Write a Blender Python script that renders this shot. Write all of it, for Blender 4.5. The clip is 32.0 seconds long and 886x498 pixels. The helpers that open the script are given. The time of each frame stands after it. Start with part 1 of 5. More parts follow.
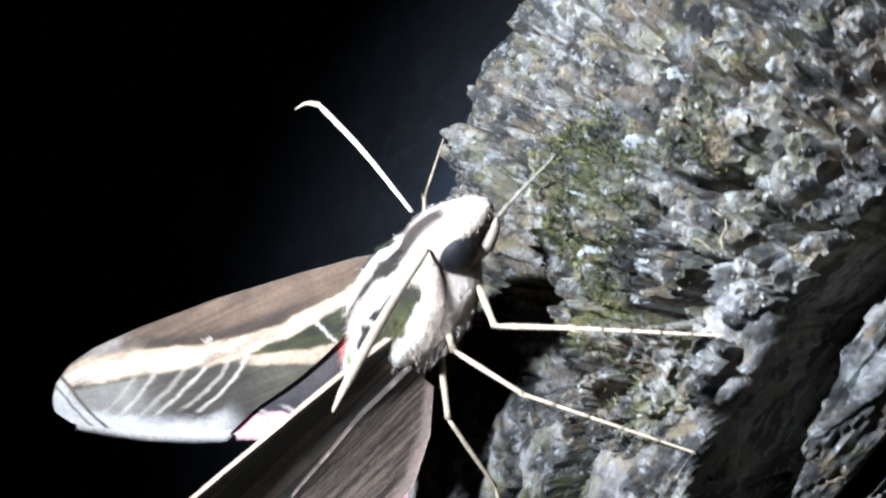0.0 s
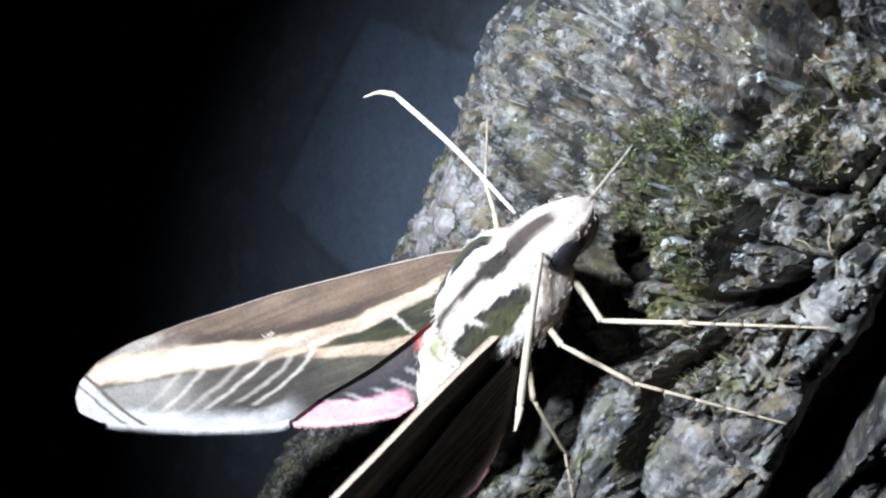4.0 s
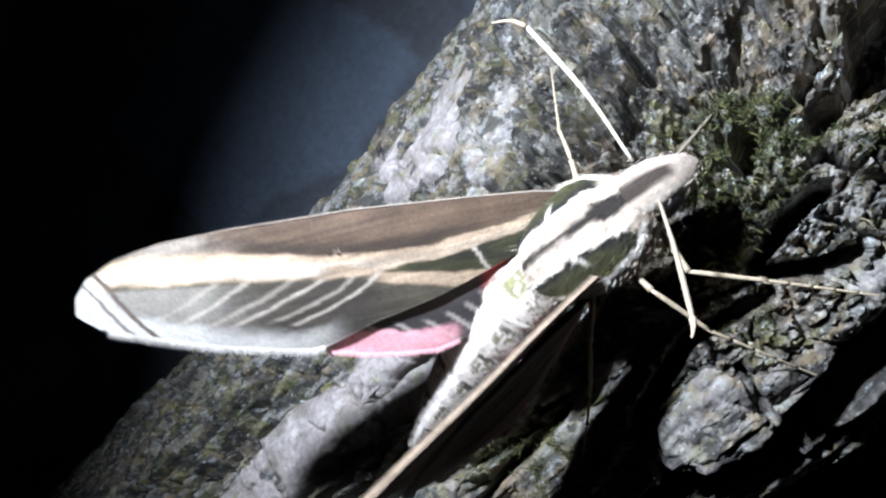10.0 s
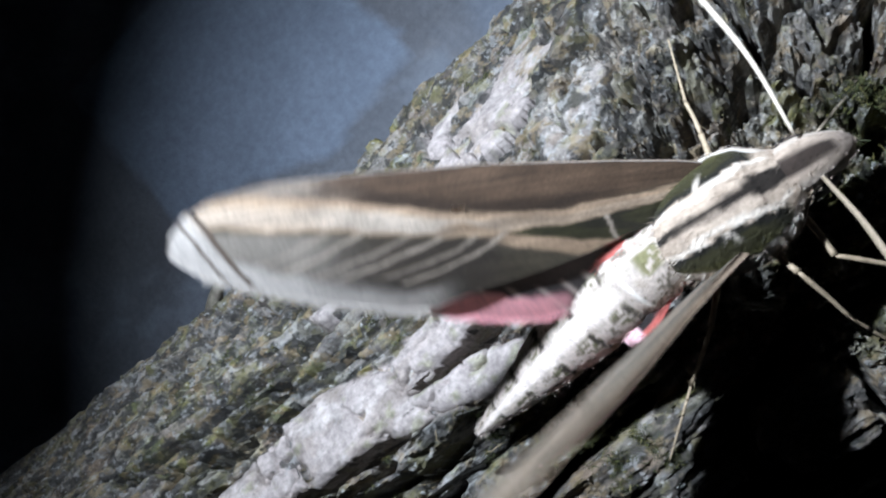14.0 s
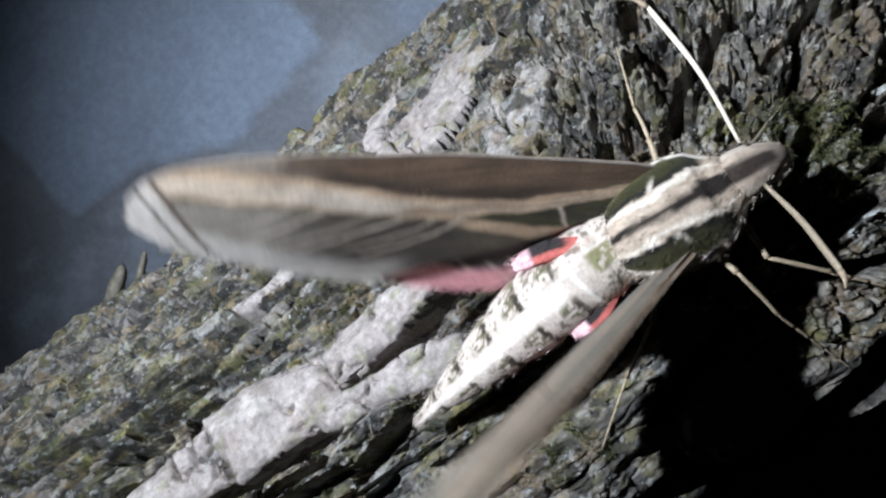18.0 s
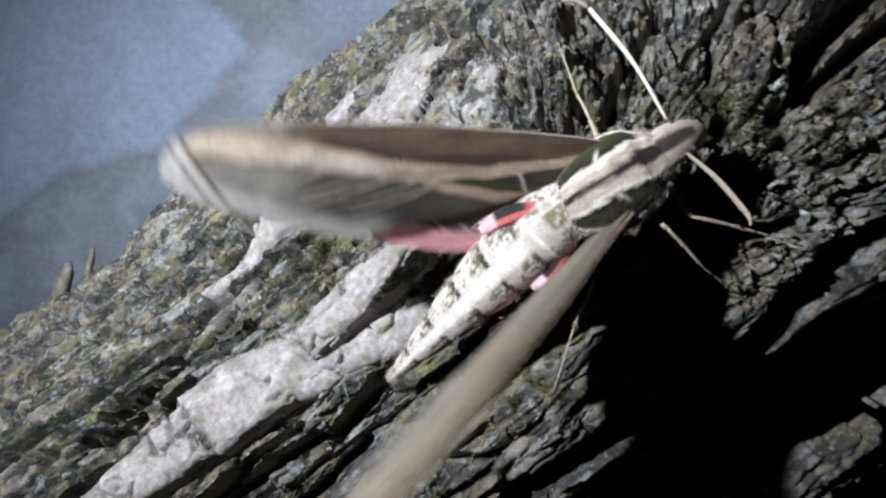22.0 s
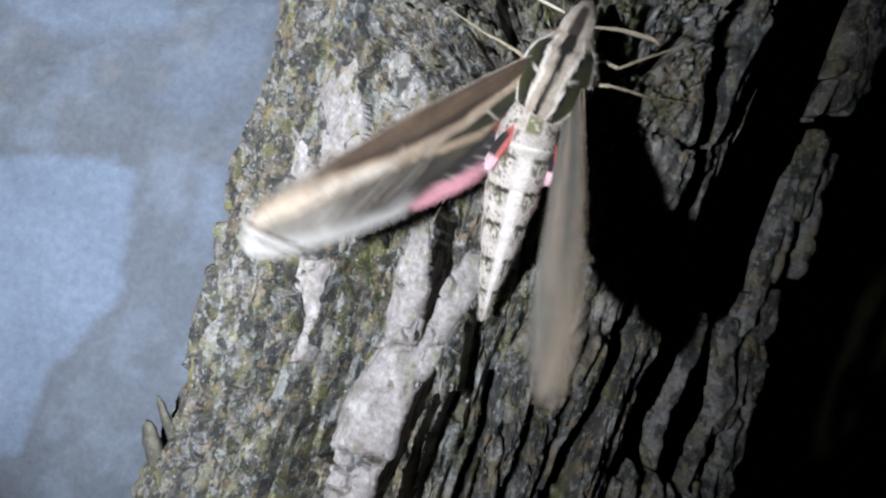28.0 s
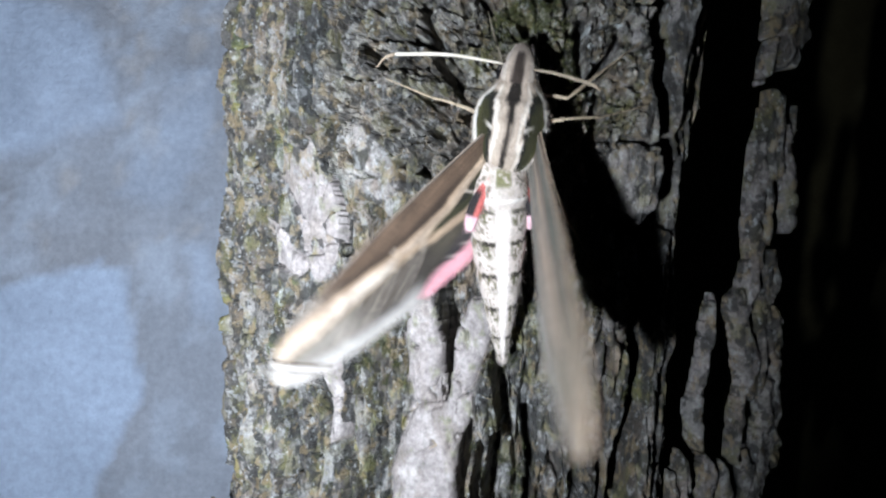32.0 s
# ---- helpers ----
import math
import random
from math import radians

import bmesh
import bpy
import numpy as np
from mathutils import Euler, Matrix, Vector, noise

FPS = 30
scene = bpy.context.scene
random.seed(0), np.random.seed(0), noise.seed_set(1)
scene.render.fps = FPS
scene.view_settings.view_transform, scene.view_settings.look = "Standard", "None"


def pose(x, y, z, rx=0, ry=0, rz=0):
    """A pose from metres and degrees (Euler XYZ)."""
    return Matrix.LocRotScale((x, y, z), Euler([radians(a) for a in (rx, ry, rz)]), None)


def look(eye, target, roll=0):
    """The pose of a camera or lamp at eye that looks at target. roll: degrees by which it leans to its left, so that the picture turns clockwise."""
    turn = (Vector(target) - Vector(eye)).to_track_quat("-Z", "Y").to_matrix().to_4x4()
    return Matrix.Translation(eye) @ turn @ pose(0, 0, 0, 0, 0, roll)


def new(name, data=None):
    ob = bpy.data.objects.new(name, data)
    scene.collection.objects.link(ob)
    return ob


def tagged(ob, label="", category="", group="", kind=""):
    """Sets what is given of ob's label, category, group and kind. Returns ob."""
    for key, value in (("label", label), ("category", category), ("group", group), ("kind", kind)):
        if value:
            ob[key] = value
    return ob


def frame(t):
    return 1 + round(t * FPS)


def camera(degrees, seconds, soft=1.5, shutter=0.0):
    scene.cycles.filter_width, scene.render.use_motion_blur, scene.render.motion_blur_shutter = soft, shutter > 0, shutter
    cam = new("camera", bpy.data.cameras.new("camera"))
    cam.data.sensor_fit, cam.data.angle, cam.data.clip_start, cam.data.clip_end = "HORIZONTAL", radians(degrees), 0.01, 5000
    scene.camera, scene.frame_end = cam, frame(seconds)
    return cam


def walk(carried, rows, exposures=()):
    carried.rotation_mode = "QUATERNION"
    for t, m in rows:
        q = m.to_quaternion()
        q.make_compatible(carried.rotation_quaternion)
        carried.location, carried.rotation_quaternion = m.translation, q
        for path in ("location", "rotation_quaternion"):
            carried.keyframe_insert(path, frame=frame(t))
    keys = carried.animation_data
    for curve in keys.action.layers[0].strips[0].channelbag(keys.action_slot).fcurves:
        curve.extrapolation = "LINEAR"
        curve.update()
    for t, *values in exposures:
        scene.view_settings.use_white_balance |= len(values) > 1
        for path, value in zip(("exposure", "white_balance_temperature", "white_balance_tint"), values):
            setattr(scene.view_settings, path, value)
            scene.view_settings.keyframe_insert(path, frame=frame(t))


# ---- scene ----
cam = camera(62.07, 32.0, soft=2.2, shutter=0.7)
ROWS = [
    (0, 0.03810, -0.05081, 1.32619, 47.025, -23.534, 29.629),
    (0.5, 0.03515, -0.05440, 1.32802, 44.048, -24.031, 30.040),
    (1, 0.03390, -0.05677, 1.32781, 42.330, -24.287, 30.620),
    (1.5, 0.03233, -0.05745, 1.32743, 40.518, -24.517, 31.222),
    (2, 0.03054, -0.05928, 1.32809, 38.971, -24.977, 31.160),
    (2.5, 0.03000, -0.06010, 1.32861, 37.575, -25.080, 31.743),
    (3, 0.02832, -0.06296, 1.32682, 35.889, -24.993, 32.118),
    (3.5, 0.02680, -0.06383, 1.32491, 34.215, -24.324, 32.720),
    (5.5, 0.01959, -0.07048, 1.32031, 27.952, -24.083, 34.706),
    (6, 0.01904, -0.07250, 1.31892, 26.179, -23.394, 36.650),
    (6.5, 0.01956, -0.07348, 1.31827, 24.716, -22.226, 38.261),
    (7, 0.01803, -0.07394, 1.31723, 23.640, -21.422, 39.120),
    (7.5, 0.01620, -0.07501, 1.31505, 22.816, -20.508, 40.542),
    (8, 0.01509, -0.07607, 1.31343, 21.803, -19.741, 41.322),
    (8.5, 0.01626, -0.07555, 1.31253, 21.172, -18.652, 41.897),
    (9, 0.01384, -0.07689, 1.31029, 20.116, -17.392, 42.926),
    (9.5, 0.01216, -0.07738, 1.30634, 18.844, -16.119, 43.542),
    (10, 0.01245, -0.07737, 1.30667, 17.868, -15.586, 45.059),
    (10.5, 0.01093, -0.07759, 1.30297, 17.265, -14.764, 45.587),
    (11, 0.00881, -0.07806, 1.30195, 16.783, -14.541, 46.188),
    (11.5, 0.00870, -0.07775, 1.29886, 16.056, -13.695, 47.626),
    (12, 0.00812, -0.07764, 1.29638, 15.390, -13.339, 48.462),
    (12.5, 0.00528, -0.07846, 1.29655, 14.912, -13.218, 47.120),
    (13, 0.00547, -0.07782, 1.29617, 15.300, -12.755, 47.822),
    (13.5, 0.00505, -0.07728, 1.29422, 15.088, -12.007, 48.492),
    (15.5, 0.00243, -0.08198, 1.28826, 12.648, -9.802, 52.302),
    (16, 0.00441, -0.08080, 1.28790, 10.896, -9.104, 53.335),
    (16.5, 0.00351, -0.07980, 1.28972, 8.277, -7.036, 53.422),
    (17, 0.00160, -0.08151, 1.29015, 8.302, -7.678, 52.795),
    (17.5, 0.00214, -0.07960, 1.28721, 7.893, -5.603, 52.259),
    (18, 0.00082, -0.07961, 1.28737, 8.834, -4.778, 52.091),
    (18.5, 0.00240, -0.07973, 1.28785, 8.807, -4.824, 50.841),
    (19, 0.00285, -0.08122, 1.28895, 9.441, -3.925, 52.190),
    (19.5, 0.00205, -0.08036, 1.28989, 9.079, -3.629, 52.225),
    (20, 0.00403, -0.08174, 1.28968, 8.888, -3.249, 52.107),
    (20.5, 0.00323, -0.08377, 1.28845, 8.525, -3.080, 52.120),
    (21, 0.00143, -0.08517, 1.28617, 8.031, -2.565, 52.704),
    (21.5, 0.00201, -0.08584, 1.28402, 6.615, -0.659, 53.093),
    (22, 0.00118, -0.08926, 1.28009, 5.136, 1.273, 50.936),
    (22.5, 0.00295, -0.09276, 1.27930, 4.287, 3.857, 48.498),
    (23, 0.00046, -0.09672, 1.27576, 4.169, 5.150, 43.356),
    (23.5, -0.00033, -0.09985, 1.27510, 4.249, 5.748, 39.697),
    (24, -0.00168, -0.10374, 1.27415, 2.984, 5.791, 36.545),
    (24.5, -0.00207, -0.10424, 1.27471, 1.838, 5.438, 32.671),
    (25, -0.00416, -0.10425, 1.27375, 0.780, 4.804, 29.525),
    (25.5, -0.00580, -0.10509, 1.27462, -0.338, 3.846, 28.074),
    (27.5, -0.00829, -0.10656, 1.27306, -0.604, 2.939, 19.349),
    (28, -0.00820, -0.10615, 1.27030, -0.686, 2.810, 17.006),
    (28.5, -0.00791, -0.10629, 1.27126, -1.125, 2.084, 13.789),
    (29, -0.00938, -0.10807, 1.27360, -0.673, 2.200, 10.509),
    (29.5, -0.00797, -0.10865, 1.27329, -0.525, 2.315, 6.822),
    (30, -0.00774, -0.11000, 1.27409, -0.270, 2.055, 3.421),
    (30.5, -0.00772, -0.10987, 1.27351, -0.723, 1.857, 0.266),
    (31, -0.00791, -0.11024, 1.27515, -0.771, 1.294, -1.017),
    (31.5, -0.01080, -0.10884, 1.27789, -1.563, 1.518, -0.958),
    (32, -0.01034, -0.10801, 1.28170, -1.424, 1.084, 1.331),
]
EXPOSURES = [(0, -1.68, 5850, 11), (2, -1.8, 5850, 11), (3, -1.8, 5850, 11), (6, -1.65, 5900, 11), (9, -1.42, 5950, 11), (13, -0.9, 6000, 11), (17, -0.75, 6250, 11), (19, -0.5, 6300, 11), (22, -0.28, 6300, 11), (25, -0.02, 6350, 11), (28, -0.08, 6250, 11), (32, 0.0, 6200, 11)]
walk(cam, [(t, pose(x, y, z, 90 + pitch, 0, yaw) @ pose(0, 0, 0, 0, 0, roll)) for t, x, y, z, yaw, pitch, roll in ROWS], EXPOSURES)

# --- light: a small hand torch that is moved round with the shot, and the night round it ---
TORCH_ROWS = [  # seconds, place, target
    (0, (0.009, -0.096, 1.334), (-0.004, -0.016, 1.301)), (3, (-0.004, -0.099, 1.328), (-0.010, -0.016, 1.299)), (6, (-0.028, -0.103, 1.320), (-0.017, -0.016, 1.294)), (9, (-0.042, -0.106, 1.310), (-0.012, -0.012, 1.300)),
    (13, (-0.080, -0.125, 1.282), (-0.044, -0.002, 1.290)), (19, (-0.096, -0.144, 1.216), (-0.060, 0.012, 1.283)), (22, (-0.115, -0.144, 1.230), (-0.067, 0.014, 1.284)),
    (25, (-0.094, -0.155, 1.234), (-0.084, 0.034, 1.284)), (32, (-0.066, -0.164, 1.236), (-0.088, 0.044, 1.286))]
TORCH_POWER = 9000.0

night = bpy.data.worlds.new("night")
night.use_nodes = True
night.node_tree.nodes["Background"].inputs["Color"].default_value = (0.35, 0.5, 0.8, 1)
night.node_tree.nodes["Background"].inputs["Strength"].default_value = 0.004
scene.world = night


# --- materials ---
def material(name, rough=0.8, metal=0.0, color=(0.5, 0.5, 0.5), attribute="", grain=0.0, grain_size=1000.0, blotch=0.0,
             blotch_size=150.0, bump=0.0, bump_size=2500.0, translucent=0.0, random_tint=0.0, emit=0.0, spec=0.3, sheen=0.0, flecks=(), drawn=1.0):
    mat = bpy.data.materials.new(name)
    mat.use_nodes = True
    tree = mat.node_tree
    nodes, links = tree.nodes, tree.links
    bsdf = nodes["Principled BSDF"]
    bsdf.inputs["Roughness"].default_value = rough
    bsdf.inputs["Metallic"].default_value = metal
    bsdf.inputs["Specular IOR Level"].default_value = spec
    bsdf.inputs["Sheen Weight"].default_value = sheen
    coords = nodes.new("ShaderNodeTexCoord").outputs["Object"]
    if attribute:
        at = nodes.new("ShaderNodeVertexColor")
        at.layer_name = attribute
        out = at.outputs["Color"]
    else:
        rgb = nodes.new("ShaderNodeRGB")
        rgb.outputs[0].default_value = (*color, 1)
        out = rgb.outputs[0]

    def vary(out, size, amount, detail):
        tex = nodes.new("ShaderNodeTexNoise")
        tex.inputs["Scale"].default_value = size
        tex.inputs["Detail"].default_value = detail
        tex.inputs["Roughness"].default_value = 0.65
        links.new(coords, tex.inputs["Vector"])
        ramp = nodes.new("ShaderNodeMapRange")
        ramp.inputs["From Min"].default_value, ramp.inputs["From Max"].default_value = 0.3, 0.7
        ramp.inputs["To Min"].default_value, ramp.inputs["To Max"].default_value = 1 - amount, 1 + amount
        links.new(tex.outputs["Fac"], ramp.inputs["Value"])
        mul = nodes.new("ShaderNodeVectorMath")
        mul.operation = "SCALE"
        links.new(out, mul.inputs[0])
        links.new(ramp.outputs[0], mul.inputs["Scale"])
        return mul.outputs[0]

    if grain:
        out = vary(out, grain_size, grain, 4)
    if blotch:
        out = vary(out, blotch_size, blotch, 3)
    if flecks:
        longer = nodes.new("ShaderNodeVectorMath")
        longer.operation = "MULTIPLY"
        longer.inputs[1].default_value = (1, 1, drawn)
        links.new(coords, longer.inputs[0])
    for k, (size, low, high, shade, amount) in enumerate(flecks):
        tex = nodes.new("ShaderNodeTexNoise")
        tex.noise_dimensions = "4D"
        tex.inputs["W"].default_value = 3.7 * k
        tex.inputs["Scale"].default_value = size
        tex.inputs["Detail"].default_value = 4
        tex.inputs["Roughness"].default_value = 0.6
        links.new(longer.outputs[0], tex.inputs["Vector"])
        ramp = nodes.new("ShaderNodeMapRange")
        ramp.inputs["From Min"].default_value, ramp.inputs["From Max"].default_value = low, high
        ramp.inputs["To Min"].default_value, ramp.inputs["To Max"].default_value = 0.0, amount
        links.new(tex.outputs["Fac"], ramp.inputs["Value"])
        over = nodes.new("ShaderNodeMix")
        over.data_type = "RGBA"
        links.new(ramp.outputs[0], over.inputs[0])
        links.new(out, over.inputs[6])
        over.inputs[7].default_value = (*shade, 1)
        out = over.outputs[2]
    if random_tint:
        info = nodes.new("ShaderNodeNewGeometry")
        ramp = nodes.new("ShaderNodeMapRange")
        ramp.inputs["To Min"].default_value, ramp.inputs["To Max"].default_value = 1 - random_tint, 1 + random_tint
        links.new(info.outputs["Random Per Island"], ramp.inputs["Value"])
        mul = nodes.new("ShaderNodeVectorMath")
        mul.operation = "SCALE"
        links.new(out, mul.inputs[0])
        links.new(ramp.outputs[0], mul.inputs["Scale"])
        out = mul.outputs[0]
    links.new(out, bsdf.inputs["Base Color"])
    if bump:
        tex = nodes.new("ShaderNodeTexNoise")
        tex.inputs["Scale"].default_value = bump_size
        tex.inputs["Detail"].default_value = 6
        tex.inputs["Roughness"].default_value = 0.7
        links.new(longer.outputs[0] if flecks else coords, tex.inputs["Vector"])
        node = nodes.new("ShaderNodeBump")
        node.inputs["Strength"].default_value = 1.0
        node.inputs["Distance"].default_value = bump
        links.new(tex.outputs["Fac"], node.inputs["Height"])
        links.new(node.outputs[0], bsdf.inputs["Normal"])
    if emit:
        bsdf.inputs["Emission Color"].default_value = (*color, 1)
        bsdf.inputs["Emission Strength"].default_value = emit
    if translucent:
        thin = nodes.new("ShaderNodeBsdfTranslucent")
        links.new(out, thin.inputs["Color"])
        mix = nodes.new("ShaderNodeMixShader")
        mix.inputs[0].default_value = translucent
        links.new(bsdf.outputs[0], mix.inputs[1])
        links.new(thin.outputs[0], mix.inputs[2])
        links.new(mix.outputs[0], nodes["Material Output"].inputs["Surface"])
    return mat


BARK = material("bark", 0.75, attribute="tint", grain=0.4, grain_size=1500, blotch=0.25, blotch_size=300, bump=0.0006, bump_size=1100, spec=0.3,
                flecks=[(230, 0.53, 0.59, (0.15, 0.135, 0.04), 0.4), (330, 0.51, 0.555, (0.026, 0.025, 0.023), 0.8), (430, 0.55, 0.61, (0.25, 0.185, 0.10), 0.5), (640, 0.57, 0.62, (0.33, 0.33, 0.32), 0.5), (1200, 0.62, 0.66, (0.50, 0.52, 0.52), 0.45)], drawn=0.8)
PLATE = material("bark_plate", 0.75, attribute="tint", grain=0.34, grain_size=1200, blotch=0.25, blotch_size=260, bump=0.0003, bump_size=1300, spec=0.3,
                 flecks=[(260, 0.60, 0.66, (0.13, 0.11, 0.09), 0.6), (900, 0.65, 0.69, (0.055, 0.05, 0.045), 0.7), (1100, 0.64, 0.69, (0.50, 0.47, 0.45), 0.35)], drawn=0.4)
CRUMB = material("crumb", 0.9, attribute="tint", random_tint=0.25, bump=0.0003, bump_size=2500, spec=0.12)
MOSS = material("moss", 0.75, attribute="tint", random_tint=0.4)
LICHEN = material("lichen", 0.6, color=(0.40, 0.415, 0.40), grain=0.35, grain_size=2500, bump=0.0002, bump_size=2600)
WALL = material("wall", 0.9, attribute="tint", grain=0.12, grain_size=420, blotch=0.12, blotch_size=45, bump=0.0008, bump_size=500)
SOIL = material("soil", 0.95, color=(0.09, 0.07, 0.05), grain=0.4, grain_size=60, blotch=0.3, blotch_size=3, bump=0.01, bump_size=40)
WING = material("wing_scales", 0.65, attribute="tint", grain=0.22, grain_size=3200, blotch=0.16, blotch_size=420, bump=0.00006, bump_size=5000, translucent=0.14, sheen=0.12)
FUR = material("fur", 0.85, attribute="tint", grain=0.16, grain_size=2600, blotch=0.14, blotch_size=600, bump=0.00012, bump_size=3200, sheen=0.05)
HAIR = material("hair", 0.7, attribute="tint", random_tint=0.25, sheen=0.08)
CHITIN = material("chitin", 0.45, color=(0.38, 0.30, 0.205), grain=0.25, grain_size=1800, bump=0.00005, bump_size=5000)
ANTENNA = material("antenna_scales", 0.55, color=(0.74, 0.66, 0.54), grain=0.18, grain_size=3000, bump=0.00006, bump_size=6000)
# right antenna: pale tan, darkened in the colour for its unlit side
SHADED_TAN = material("shaded_tan_scales", 0.6, color=(0.36, 0.29, 0.21), grain=0.2, grain_size=3000, bump=0.00006, bump_size=6000)
SHANK = material("foreleg_scales", 0.6, color=(0.20, 0.17, 0.125), grain=0.3, grain_size=2500)
RUST = material("antenna_tip", 0.6, color=(0.40, 0.31, 0.22), grain=0.2, grain_size=3000)
EYE = material("eye", 0.5, color=(0.010, 0.009, 0.010), grain=0.5, grain_size=1800, bump=0.00006, bump_size=6000, spec=0.22)
SLATE = material("woodlouse_shell", 0.4, color=(0.12, 0.11, 0.105), grain=0.25, grain_size=2500, bump=0.00003, bump_size=5000)
CASING = material("torch_casing", 0.4, color=(0.02, 0.02, 0.022))
GLOW = material("torch_glow", 0.5, color=(0.83, 0.91, 1.0), emit=TORCH_POWER)


# --- mesh helpers ---
def mesh(name, verts, faces, mat, colors=None, smooth=True):
    me = bpy.data.meshes.new(name)
    me.from_pydata([tuple(v) for v in np.asarray(verts, float)], [], [tuple(int(i) for i in f) for f in faces])
    me.materials.append(mat)
    if smooth:
        me.polygons.foreach_set("use_smooth", np.ones(len(me.polygons), bool))
    if colors is not None:
        layer = me.color_attributes.new("tint", "FLOAT_COLOR", "POINT")
        layer.data.foreach_set("color", np.c_[np.clip(colors, 0, 1), np.ones(len(colors))].astype(np.float32).ravel())
    me.update()
    return me


def part(name, me, parent, label=""):
    ob = new(name, me)
    ob.parent = parent
    return tagged(ob, label)


def thing(name, label, category, at=(0, 0, 0), group="", kind=""):
    ob = new(name)
    ob.empty_display_size = 0.005
    ob.location = at
    return tagged(ob, label, category, group, kind)


def grid_faces(rows, cols, closed=False):
    a = np.arange(rows * cols).reshape(rows, cols)
    if closed:
        a = np.c_[a, a[:, :1]]
    return np.stack([a[:-1, :-1], a[:-1, 1:], a[1:, 1:], a[1:, :-1]], -1).reshape(-1, 4)


def lerp(x, xs, ys):
    return np.interp(x, xs, ys)


def step(x, a, b):
    t = np.clip((x - a) / (b - a), 0, 1)
    return t * t * (3 - 2 * t)


def blend(base, color, mask):
    return base + (np.asarray(color) - base) * mask[..., None]


# --- noise on a plane ---
def lattice(ix, iy, seed):
    h = (ix.astype(np.int64) * 374761393 + iy.astype(np.int64) * 668265263 + seed * 974634777) & 0xFFFFFFFF
    h = ((h ^ (h >> 13)) * 1274126177) & 0xFFFFFFFF
    return ((h ^ (h >> 16)) & 0xFFFFFF) / float(0xFFFFFF)


def value(x, y, seed=0):
    ix, iy = np.floor(x), np.floor(y)
    fx, fy = x - ix, y - iy
    fx, fy = fx * fx * (3 - 2 * fx), fy * fy * (3 - 2 * fy)
    a, b = lattice(ix, iy, seed), lattice(ix + 1, iy, seed)
    c, d = lattice(ix, iy + 1, seed), lattice(ix + 1, iy + 1, seed)
    return (a * (1 - fx) + b * fx) * (1 - fy) + (c * (1 - fx) + d * fx) * fy


def fbm(x, y, seed=0, octaves=4):
    total, size, amp = 0, 0, 1.0
    for k in range(octaves):
        total, size = total + amp * value(x * 2**k, y * 2**k, seed + 17 * k), size + amp
        amp *= 0.55
    return total / size


def billow(x, y, seed=0, octaves=4):
    """Rounded lumps with sharp creases between them."""
    total, amp = 0.0, 1.0
    for k in range(octaves):
        total, amp = total + amp * np.abs(2 * value(x * 2.03**k, y * 2.03**k, seed + 17 * k) - 1), amp * 0.55
    return total / 2.0


def cells(x, y, seed=0):
    """Distance to the nearest and the second nearest of one jittered point a cell, and a number of the nearest one's own."""
    ix, iy = np.floor(x), np.floor(y)
    first = np.full(x.shape, 9.0)
    second, own = first.copy(), first.copy()
    for dx in (-1, 0, 1):
        for dy in (-1, 0, 1):
            px = ix + dx + lattice(ix + dx, iy + dy, seed)
            py = iy + dy + lattice(ix + dx, iy + dy, seed + 5)
            d = np.hypot(px - x, py - y)
            second = np.minimum(second, np.maximum(first, d))
            own = np.where(d < first, lattice(ix + dx, iy + dy, seed + 9), own)
            first = np.minimum(first, d)
    return first, second, own


def along(s, z, line):
    """Distance of points to a polyline."""
    best = np.full(np.shape(s), 1e9)
    for (a, b), (c, d) in zip(line[:-1], line[1:]):
        t = np.clip(((s - a) * (c - a) + (z - b) * (d - b)) / ((c - a) ** 2 + (d - b) ** 2), 0, 1)
        best = np.minimum(best, np.hypot(s - a - t * (c - a), z - b - t * (d - b)))
    return best


def inside(s, z, poly):
    """Signed distance to a closed outline, negative within."""
    d = along(s, z, list(poly) + [poly[0]])
    odd = np.zeros(np.shape(s), bool)
    for (a, b), (c, e) in zip(poly, list(poly[1:]) + [poly[0]]):
        cross = (b > z) != (e > z)
        odd ^= cross & (s < (c - a) * (z - b) / (e - b + 1e-9) + a)
    return np.where(odd, -d, d)


